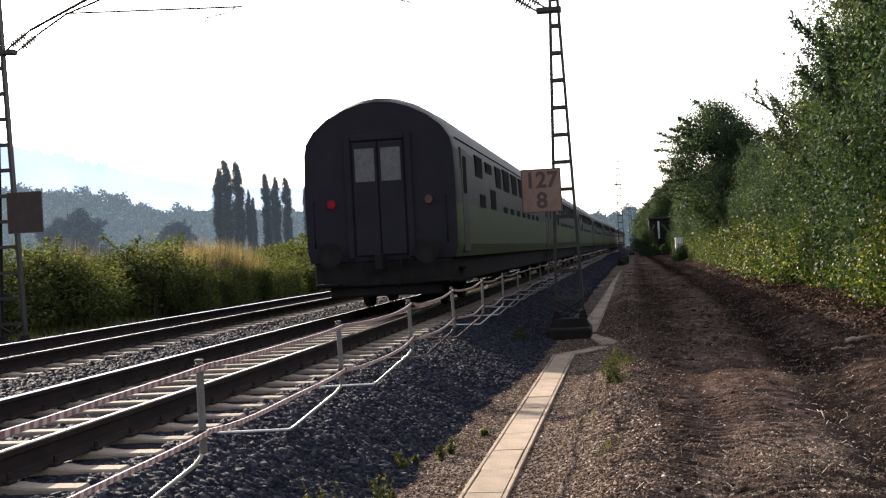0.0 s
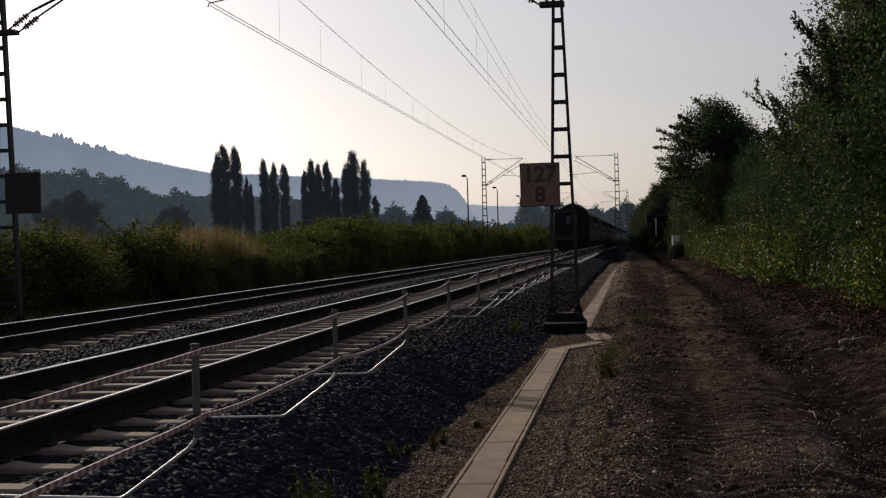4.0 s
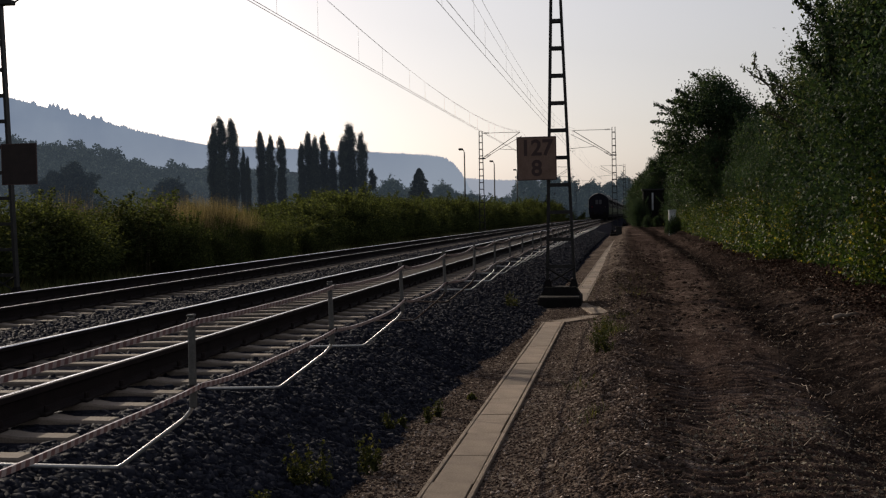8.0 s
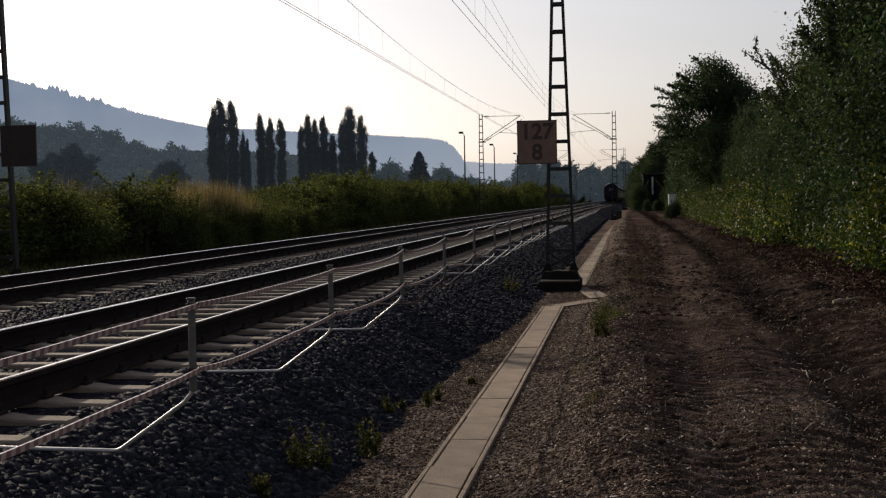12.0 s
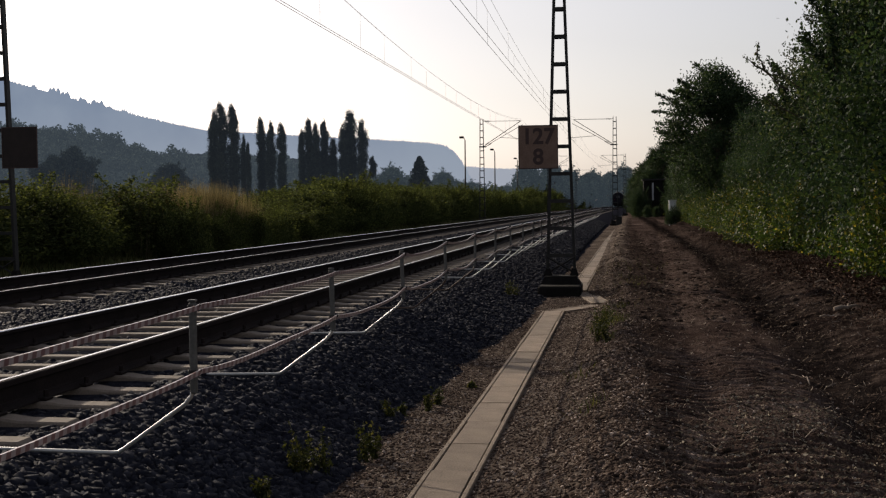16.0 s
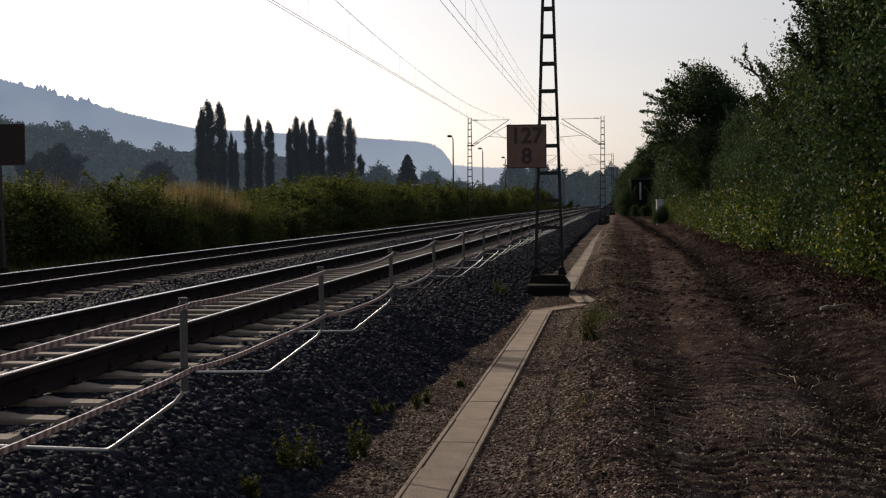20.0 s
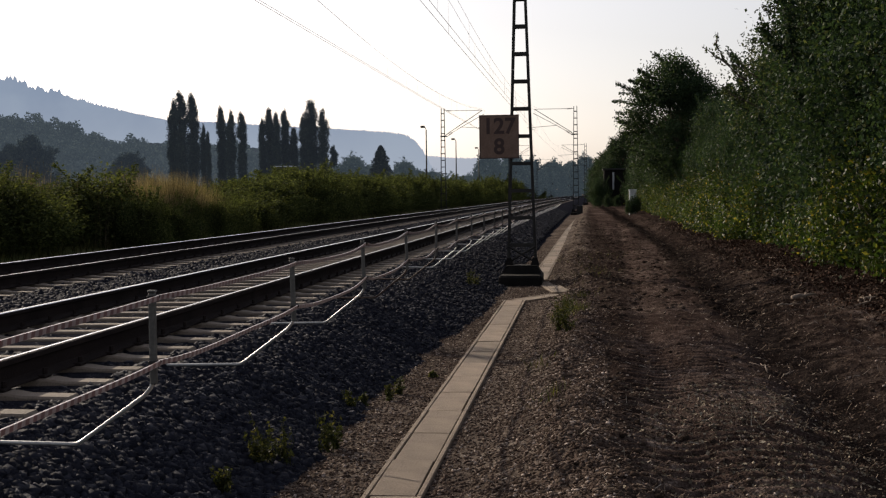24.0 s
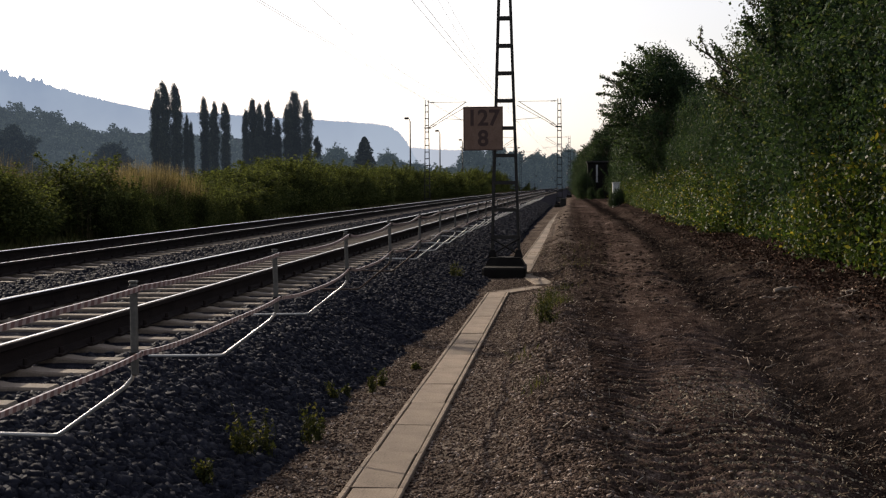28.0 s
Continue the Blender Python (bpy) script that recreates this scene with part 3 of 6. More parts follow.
# loose stones on the bed
SPACING = 0.6


def scatter_ballast(n, x0, x1, y0, y1, size, rnd, lift=0.0):
    # thinner with distance
    y = y0 * (y1 / y0) ** rnd.uniform(0, 1, n)
    xr = rnd.uniform(x0, x1, n)
    return np.stack([xr + along(y), y, bed_z(xr, y) + size * 0.25 + lift + rnd.uniform(-0.01, 0.012, n)], 1)



cs = np.concatenate([scatter_ballast(46000, 1.2, 2.95, 5.2, 45, 0.022, rng, -0.008), scatter_ballast(18000, -1.35, 1.35, 6, 34, 0.022, rng, -0.03),
                     scatter_ballast(19000, -2.75, -1.3, 8, 45, 0.022, rng), scatter_ballast(9000, -6.3, -2.7, 11, 50, 0.022, rng, -0.022)])
# none on top of the sleepers
off = np.minimum(np.abs((cs[:, 1] - 5.75 + 0.3) % SPACING - 0.3) + 9 * (np.abs(cs[:, 0] - along(cs[:, 1])) > 1.34),
                 np.abs((cs[:, 1] - 5.7 + 0.3) % SPACING - 0.3) + 9 * (np.abs(cs[:, 0] - along(cs[:, 1]) + 3.96) > 1.34))
cs = cs[(off > 0.115) & (cs[:, 2] > -0.84 - 0.05 * rng.uniform(0, 1, len(cs)))]
far = np.concatenate([scatter_ballast(15000, 1.3, 2.85, 40, 110, 0.03, rng), scatter_ballast(5000, -6.3, 1.3, 40, 90, 0.03, rng, -0.02)])
v, f = rocks(np.concatenate([cs, far]), np.concatenate([np.full((len(cs), 1), 0.031), np.full((len(far), 1), 0.05)]), rng)
tagged(new("ballast_stones", fast_mesh("ballast_stones", v, f, M["stone"])), "loose angular dark grey ballast stones", "stones", kind="stuff")


# ---- tracks ----
RAIL = [(-0.075, -0.172), (0.075, -0.172), (0.075, -0.16), (0.02, -0.143), (0.009, -0.13), (0.009, -0.05), (0.036, -0.036), (0.036, -0.006), (0.028, 0.0),
        (-0.002, 0.0), (-0.028, 0.0), (-0.036, -0.006), (-0.036, -0.036), (-0.009, -0.05), (-0.009, -0.13), (-0.02, -0.143), (-0.075, -0.16)]
HEAD_FACES = (9, 10)


def rail_mesh(offset, side):
    """The wheels polish the gauge side of the head; the rest stays dark."""
    yy = np.concatenate([np.arange(-12, 140, 4.0), np.arange(140, 640, 20.0)])
    verts, faces, idx = [], [], []
    n = len(RAIL)
    for y in yy:
        verts += [(offset + along(y) + side * px, y, pz) for px, pz in RAIL]
    for s in range(len(yy) - 1):
        for k in range(n):
            a, b = s * n + k, s * n + (k + 1) % n
            faces.append((a, b, b + n, a + n)[::-1 if side > 0 else 1])
            idx.append(0 if k in HEAD_FACES else 1)
    faces.append(tuple(range(n))[::1 if side > 0 else -1])
    idx.append(1)
    return mesh_of("rail", verts, faces, [M["steel_head"], M["rust"]], index=idx)


def sleeper_mesh():
    """A pre-stressed concrete sleeper: raised rail seats, lower waist, sloping ends."""
    half_side = [(0.5, -0.186, 0.08), (0.62, -0.172, 0.095), (0.9, -0.172, 0.095), (1.0, -0.187, 0.09), (1.28, -0.19, 0.088), (1.3, -0.21, 0.08)]
    stations = [(-x, z, w) for x, z, w in half_side[::-1]] + half_side
    verts, faces = [], []
    for x, top, half in stations:
        verts += [(x, -half - 0.03, -0.4), (x, -half, top - 0.012), (x, -half + 0.014, top), (x, half - 0.014, top), (x, half, top - 0.012), (x, half + 0.03, -0.4)]
    for s in range(len(stations) - 1):
        for k in range(5):
            a = s * 6 + k
            faces.append((a, a + 6, a + 7, a + 1))
    faces += [(0, 1, 2, 3, 4, 5), tuple(range(len(verts) - 6, len(verts)))[::-1]]
    return mesh_of("sleeper", verts, faces, M["sleeper"])


def clip_mesh():
    bm = bmesh.new()
    for s in (-1, 1):
        box(bm, (s * 0.085 - 0.03, -0.055, -0.172), (s * 0.085 + 0.03, 0.055, -0.15), 0.006)
        bmesh.ops.create_cone(bm, cap_ends=True, segments=6, radius1=0.018, radius2=0.016, depth=0.05, matrix=Matrix.Translation((s * 0.09, 0, -0.135)))
    me = bpy.data.meshes.new("rail_clip")
    bm.to_mesh(me)
    bm.free()
    me.materials.append(M["rust"])
    return me


SLEEPER, CLIP = sleeper_mesh(), clip_mesh()


def build_track(centre, label, first, count):
    tr = thing("railway_track", pose(0, 0, 0), label, "railway track", kind="structure")
    for side in (-0.755, 0.755):
        part_of("rail", rail_mesh(centre + side, 1 if side > 0 else -1), tr, "steel rail with a bright worn head")
    for k in range(count):
        y = first + SPACING * k
        s = part_of("sleeper", SLEEPER, tr, "", pose(centre + along(y), y, 0, 0, 0, random.uniform(-0.4, 0.4)))
        if k < 45:
            for side in (-0.755, 0.755):
                part_of("rail_clip", CLIP, s, "", pose(side, 0, 0.001))
    base = np.array([x.co[:] for x in SLEEPER.vertices])
    vs, fs = [], []
    more = [first + SPACING * (count + k) for k in range(240)] + [first - SPACING * (k + 1) for k in range(18)]
    for k, y in enumerate(more):
        vs += [tuple(p + (centre + along(y), y, 0)) for p in base]
        fs += [tuple(i + len(base) * k for i in q.vertices) for q in SLEEPER.polygons]
    tagged(part_of("far_sleepers", mesh_of("far_sleepers", vs, fs, M["sleeper"]), tr), kind="stuff")
    return tr


FAR_TRACK = -3.96
build_track(0.0, "running line with pale concrete sleepers and shiny rails", 5.75, 110)
build_track(FAR_TRACK, "second running line with concrete sleepers and shiny rails", 5.7, 110)


# ---- cable trough ----
def trough_line(y):
    return 3.21 + 0.0035 * y


def build_trough():
    t = thing("cable_trough", pose(0, 0, 0), "pale concrete cable trough with flat cover slabs beside the track", "cable trough", kind="structure")
    slab = boxes(((-0.138, 0.0012, -0.05), (0.138, 0.9988, 0.0)), bevel=0.003)
    me = bpy.data.meshes.new("cover_slab")
    slab.to_mesh(me)
    slab.free()
    me.materials.append(M["concrete"])
    wall = boxes(((-0.182, 0.0, -0.16), (-0.146, 1.0, 0.004)), ((0.146, 0.0, -0.16), (0.182, 1.0, 0.004)), bevel=0.006)
    mw = bpy.data.meshes.new("side_wall")
    wall.to_mesh(mw)
    wall.free()
    mw.materials.append(M["concrete"])

    def run(x0, y0, x1, y1):
        n = max(1, round(math.hypot(x1 - x0, y1 - y0)))
        ang = math.degrees(math.atan2(x1 - x0, y1 - y0))
        step = math.hypot(x1 - x0, y1 - y0) / n
        for k in range(n):
            fx, fy = x0 + (x1 - x0) * k / n, y0 + (y1 - y0) * k / n
            z = -0.78 + random.uniform(-0.003, 0.003)
            part_of("cover_slab", me, t, "", pose(fx + random.uniform(-0.006, 0.006), fy, z, random.uniform(-0.3, 0.3), random.uniform(-0.5, 0.5), -ang + random.uniform(-0.3, 0.3)) @ Matrix.Diagonal((1, step, 1, 1)))
            part_of("side_wall", mw, t, "", pose(fx, fy, -0.782, 0, 0, -ang) @ Matrix.Diagonal((1, step, 1, 1)))

    run(trough_line(1.6), 1.6, trough_line(21.4), 21.4)
    run(3.36, 21.45, 4.0, 22.7)
    run(4.06, 23.1, 3.66, 25.9)
    run(3.53, 26.5, 3.57, 31.0)
    run(3.57, 31.0, 3.71, 42.0)
    run(3.71, 42.0, 3.95, 63.0)
    run(3.95, 63.0, 4.5, 96.0)
    return t


build_trough()


# ---- safety barrier beside the track ----
BAY = 3.05
FENCE_X = 2.3


def taller(k):
    return 1 + 0.1 * min(1.0, max(0.0, (k - 1) / 3))


def build_barrier(count):
    post = thing("barrier_post", pose(FENCE_X, 6.07, 0), "galvanised steel barrier post clamped to the rail by a bent rod", "barrier post", "barrier posts along the track")
    bm = boxes(((-0.017, -0.015, 0.1), (0.017, 0.015, 0.545)), bevel=0.006)
    part("post", bm, M["post_steel_shaded"], post)
    part("cap", boxes(((-0.02, -0.018, 0.545), (0.02, 0.018, 0.557)), bevel=0.004), M["post_steel_shaded"], post)
    tube("support_rod", [(-1.22, 0.06, -0.24), (-1.05, 0.06, -0.196), (-0.44, 0.05, -0.205), (-0.41, 0.048, -0.202), (-0.38, 0.045, -0.185), (-0.05, 0.004, 0.045), (-0.015, 0.0, 0.085), (0.0, 0.0, 0.13), (0, 0, 0.2)], 0.0105, M["galv"], post, "bent galvanised rod", 8)
    for z in (0.2, 0.515):
        part("bracket", boxes(((-0.022, -0.021, z - 0.016), (0.022, 0.021, z + 0.016)), bevel=0.004), M["mast"], post)
        hook = bmesh.new()
        tubes(hook, [(0.015, 0.0, z), (0.034, -0.004, z + 0.004), (0.04, -0.01, z + 0.018)], 0.005, 5)
        part("tape_hook", hook, M["mast"], post)
    for k in range(1, count):
        y = 6.07 + BAY * k
        made = copy_thing(post, pose(FENCE_X + along(y), y, 0, random.uniform(-1.5, 1.5), random.uniform(-2, 2), random.uniform(-4, 4)) @ Matrix.Diagonal((1, 1, taller(k), 1)))
        if k in (3, 4):
            for child in made.children:
                if child.name.startswith("support_rod"):
                    child.data = child.data.copy()
                    child.data.materials[0] = M["rusty_rod"]
                    tagged(child, "bent rod gone brown with rust")
    y = 6.07 - BAY
    copy_thing(post, pose(FENCE_X + along(y), y, 0, 0, 0, 0))
    # sagging tapes between the posts
    for k in range(-1, count - 1):
        y0 = 6.07 + BAY * k
        for level, sag0 in ((0.52, 0.035), (0.205, 0.045)):
            sag = sag0 * random.uniform(0.4, 1.5)
            skew = random.uniform(0.35, 0.65)
            vs, fs = [], []
            n = 12 if k < 12 else 5
            for s in range(n + 1):
                u = s / n
                w = u ** (math.log(0.5) / math.log(skew))
                z = -4 * sag * w * (1 - w) + level * (taller(k + u) - 1)
                x = along(y0 + BAY * u) - along(y0) + 0.012 * math.sin(u * 9 + k)
                vs += [(x + 0.012, BAY * u, z - 0.013), (x + 0.016, BAY * u, z + 0.012), (x + 0.026, BAY * u, z + 0.012), (x + 0.022, BAY * u, z - 0.013)]
            for s in range(n):
                for q in range(4):
                    a, b = s * 4 + q, s * 4 + (q + 1) % 4
                    fs.append((a, a + 4, b + 4, b))
            tape = new("barrier_tape", mesh_of("barrier_tape", vs, fs, M["tape"]))
            tape.matrix_basis = pose(FENCE_X + along(y0), y0, level)
            tagged(tape, "sagging red and white barrier tape between posts", "barrier tape", "barrier tapes along the track")


build_barrier(34)


# ---- catenary masts ----
def build_mast(x, y, side, reach, foot_half=0.3, taper=0.031, tag="dark lattice catenary mast on a concrete foot"):
    """A flat lattice mast. side: +1 if the track lies towards +x, -1 if towards -x."""
    mast = thing("catenary_mast", pose(x, y, 0), tag, "catenary mast", "catenary masts along the line")
    z0, z1 = -0.4, 8.05

    def half(z):
        return foot_half - taper * (z + 0.35)

    for s in (-1, 1):
        bm = bmesh.new()
        # a channel: web and two flanges, leaning inwards
        ring = [(0.0, -0.08), (-0.056, -0.08), (-0.056, -0.07), (-0.012, -0.07), (-0.012, 0.07), (-0.056, 0.07), (-0.056, 0.08), (0.0, 0.08)]
        low = [bm.verts.new((s * (half(z0) + px), py, z0)) for px, py in ring]
        high = [bm.verts.new((s * (half(z1) + px), py, z1)) for px, py in ring]
        for q in range(8):
            bm.faces.new((low[q], low[(q + 1) % 8], high[(q + 1) % 8], high[q]))
        bm.faces.new(high)
        bm.faces.new(low[::-1])
        bmesh.ops.recalc_face_normals(bm, faces=bm.faces)
        part("leg", bm, M["mast"], mast)
    z = -0.04
    while z < 7.9:
        h = half(z) - 0.02
        for face in (-0.0845, 0.0845):
            part("batten", boxes(((-h, face - 0.0035, z - 0.035), (h, face + 0.0035, z + 0.035))), M["mast"], mast)
        z += 0.548
    for s in (-1, 1):
        bm = bmesh.new()
        tubes(bm, [(-s * 0.3, -0.084, -0.4), (s * 0.28, -0.084, -0.06)], 0.02, 4)
        part("brace", bm, M["mast"], mast)
    foot = bmesh.new()
    box(foot, (-0.42, -1.0, -1.05), (0.42, 0.5, -0.6), 0.035)
    bmesh.ops.create_cone(foot, cap_ends=True, segments=4, radius1=0.56, radius2=0.43, depth=0.16,
                          matrix=Matrix.Translation((0, -0.05, -0.52)) @ Matrix.Diagonal((1, 0.8, 1, 1)) @ Matrix.Rotation(radians(45), 4, "Z"))
    for sx in (-1, 1):
        # a flared collar of concrete round each leg's foot
        bmesh.ops.create_cone(foot, cap_ends=True, segments=4, radius1=0.15, radius2=0.07, depth=0.16,
                              matrix=Matrix.Translation((sx * 0.26, 0, -0.37)) @ Matrix.Diagonal((0.85, 1.5, 1, 1)) @ Matrix.Rotation(radians(45), 4, "Z"))
    part("foundation", foot, M["foundation"], mast, "dark weathered concrete foot")
    # brackets over the track, hinged on insulators
    r = side * reach
    arm = bmesh.new()
    tubes(arm, [(side * 0.8, 0, 7.86), (r * 0.97, 0, 7.86)], 0.022)
    tubes(arm, [(side * 0.72, 0, 6.2), (r * 0.99, 0, 7.86)], 0.03)
    part("cantilever", arm, M["mast"], mast, "tubular cantilever over the track")
    strut = bmesh.new()
    tubes(strut, [(side * 0.9, 0.1, 6.15), (side * 1.5, 0.1, 6.5), (r * 1.03, 0.1, 7.55)], 0.022)
    part("strut", strut, M["mast"], mast)
    reg = bmesh.new()
    tubes(reg, [(side * 1.5, 0.1, 6.52), (r * 1.16, 0.1, 6.36)], 0.02)
    tubes(reg, [(r * 1.13, 0.1, 6.36), (r * 1.1, 0.1, 6.27), (r * 0.99, 0.1, 6.18), (r * 0.985, 0.1, 6.1)], 0.013)
    part("registration_arm", reg, M["mast"], mast)
    for p0, p1 in (((side * 0.12, 0, 7.87), (side * 0.8, 0, 7.86)), ((side * 0.14, 0, 5.8), (side * 0.72, 0, 6.2)), ((side * 0.32, 0.1, 5.76), (side * 0.9, 0.1, 6.15))):
        ins = bmesh.new()
        a, b = Vector(p0), Vector(p1)
        tubes(ins, [a, b], 0.02)
        for k in range(7):
            c = a.lerp(b, 0.3 + 0.5 * k / 6)
            d = (b - a).normalized() * 0.012
            tubes(ins, [c - d, c + d], 0.055 + 0.02 * (k % 2), 10)
        part("insulator", ins, M["insulator"], mast, "ribbed brown insulator")
    part("hinge_bracket", boxes(((min(-side * (half(5.77) + 0.03), side * 0.36), -0.1, 5.72), (max(-side * (half(5.77) + 0.03), side * 0.36), 0.14, 5.82)), bevel=0.01), M["mast"], mast)
    return mast


MAST_Y = (25.9, 105.0, 184.0, 263.0)
NEAR_MAST_X = 3.2
for k, y in enumerate(MAST_Y):
    near_x = NEAR_MAST_X + (0.0 if k == 0 else 0.35) + (along(y) if k else 0.02)
    build_mast(near_x, y, -1, near_x - along(y) - 0.2, *((0.3, 0.031) if k == 0 else (0.25, 0.012)))
    build_mast(FAR_TRACK - (4.74 if k == 0 else 3.36) + along(y), y, 1, 4.64 if k == 0 else 3.3, *((0.3, 0.031) if k == 0 else (0.25, 0.012)))


def text_mesh(s, size, depth):
    c = bpy.data.curves.new("lettering", "FONT")
    c.offset = 0.012
    c.body, c.size, c.extrude, c.align_x, c.align_y = s, size, depth, "CENTER", "CENTER"
    ob = bpy.data.objects.new("lettering", c)
    scene.collection.objects.link(ob)
    me = bpy.data.meshes.new_from_object(ob.evaluated_get(bpy.context.evaluated_depsgraph_get()))
    bpy.data.objects.remove(ob)
    me.materials.clear()
    me.materials.append(M["sign_ink"])
    return me


def build_sign(x, y, z, w, h, facing, lettered):
    s = thing("kilometre_board", pose(x, y, z), "weathered pinkish kilometre board with dark numbers on a mast" if lettered else "dark rusty back of a kilometre board on a mast",
              "sign", "kilometre boards")
    part("panel", boxes(((-w / 2, -0.006, -h / 2), (w / 2, 0.006, h / 2)), bevel=0.003), M["sign_face"] if lettered else M["sign_back"], s)
    e = 0.018
    part("rim", boxes(((-w / 2 - e, -0.012, -h / 2 - e), (-w / 2, 0.012, h / 2 + e)), ((w / 2, -0.012, -h / 2 - e), (w / 2 + e, 0.012, h / 2 + e)),
                      ((-w / 2, -0.012, h / 2), (w / 2, 0.012, h / 2 + e)), ((-w / 2, -0.012, -h / 2 - e), (w / 2, 0.012, -h / 2))), M["sign_ink"], s)
    for zz in (-0.25 * h, 0.3 * h):
        part("bracket", boxes(((-0.1, 0.008, zz - 0.02), (w / 2 - 0.04, 0.03, zz + 0.02))), M["mast"], s)
    if lettered:
        for body, dz, size in (("127", 0.2, 0.44), ("8", -0.21, 0.44)):
            part_of("numeral", text_mesh(body, size, 0.002), s, "dark numerals", pose(0.0, -0.009, dz, 90, 0, 0))
    return s


build_sign(2.785, 25.78, 2.143, 0.76, 0.84, 1, True)
build_sign(-8.2, 25.78, 2.32, 0.76, 0.84, 1, False)


# ---- overhead wires ----
def build_wires(offsets):
    line = thing("overhead_line", pose(0, 0, 0), "thin dark contact wires hung from sagging carrying wires", "overhead line", "overhead lines")
    sup = [-53.1, *MAST_Y, 342.0]
    for span, (a, b) in enumerate(zip(sup, sup[1:])):
        for twin, offset in enumerate(offsets if span == 1 else offsets[:1]):
            n = 16
            top = []
            for k in range(n + 1):
                u = k / n
                y = a + (b - a) * u
                top.append((offset + along(max(y, 0)), y, 7.86 - 4 * 1.1 * u * (1 - u) + 0.12 * twin))
            tube("carrying_wire", top, 0.0055, M["wire"], line, sides=4)
            tube("contact_wire", [(p[0], p[1], 6.1 + 0.02 * twin) for p in top], 0.009, M["wire"], line, sides=4)
            for k in range(1 + twin, n, 2):
                tube("dropper", [(top[k][0], top[k][1], 6.1), top[k]], 0.003, M["wire"], line, sides=4)
    return line


build_wires((0.2, 0.42))
build_wires((FAR_TRACK + 0.05, FAR_TRACK - 0.1))


# ---- plants ----
def crown_points(clumps, n, rnd, shell=0.55):
    """Leaf places spread over ragged clumps, thicker towards their skin."""
    c = np.array([k[0] for k in clumps], float)
    r = np.array([k[1] for k in clumps], float)
    w = (r.prod(1)) ** (2 / 3)
    pick = rnd.choice(len(c), n, p=w / w.sum())
    d = rnd.normal(size=(n, 3))
    d /= np.linalg.norm(d, axis=1, keepdims=True)
    rad = shell + (1.08 - shell) * rnd.uniform(0, 1, (n, 1)) ** 0.7
    rad *= 1 + 0.16 * rnd.normal(size=(n, 1))
    return c[pick] + d * rad * r[pick]


def limb(points, r0, r1):
    n = len(points)
    return tube_arrays(points, r0, 6, True, [r0 + (r1 - r0) * i / (n - 1) for i in range(n)])


def wood_mesh(limbs):
    vs, fs = [], []
    for pts, r0, r1 in limbs:
        v, f = limb(pts, r0, r1)
        fs += [tuple(i + len(vs) for i in q) for q in f]
        vs += v
    return mesh_of("trunk", vs, fs, M["bark"], True)


def crooked(a, b, rnd, n=4, sway=0.12):
    a, b = np.array(a, float), np.array(b, float)
    length = np.linalg.norm(b - a)
    return [tuple(a + (b - a) * t + (rnd.normal(size=3) * sway * length * 0.5 if 0 < t < 1 else 0)) for t in np.linspace(0, 1, n)]


def bush_parts(height, width, n, leaf, rnd, mat, clumps=26, top_twigs=10, flat_base=True):
    """Meshes of a bush: stems from the ground and ragged leaves."""
    cl = []
    for k in range(clumps):
        a, u = rnd.uniform(0, 2 * np.pi), rnd.uniform(0, 1)
        z = height * (0.12 + 0.78 * u ** 0.85)
        rr = width * 0.5 * math.sqrt(max(0.06, 1 - (z / height) ** 2.2)) * rnd.uniform(0.35, 0.9)
        s = width * rnd.uniform(0.13, 0.24)
        cl.append(((rr * math.cos(a), rr * math.sin(a), z), (s, s, s * rnd.uniform(0.8, 1.3))))
    stems = []
    for k in range(7):
        c = cl[rnd.integers(len(cl))][0]
        stems.append((crooked((rnd.normal() * 0.1, rnd.normal() * 0.1, -0.15), c, rnd), 0.03, 0.008))
    pts = crown_points(cl, n, rnd)
    for k in range(top_twigs):
        a = rnd.uniform(0, 2 * np.pi)
        p0 = np.array(cl[rnd.integers(len(cl))][0])
        way = np.array((math.cos(a) * 0.5, math.sin(a) * 0.5, rnd.uniform(0.4, 1.2)))
        way /= np.linalg.norm(way)
        end = p0 + way * width * rnd.uniform(0.25, 0.45)
        stems.append((crooked(p0, end, rnd), 0.008, 0.003))
        t = rnd.uniform(0.2, 1.05, (max(6, n // 130), 1))
        pts = np.concatenate([pts, p0 + (end - p0) * t + rnd.normal(size=(len(t), 3)) * leaf * 1.1])
    pts[:, 2] = np.maximum(pts[:, 2], 0.02 + 0.1 * rnd.uniform(0, 1, len(pts)))
    v, f = leaf_quads(pts, leaf, rnd)
    return wood_mesh(stems), fast_mesh("crown", v, f, mat)


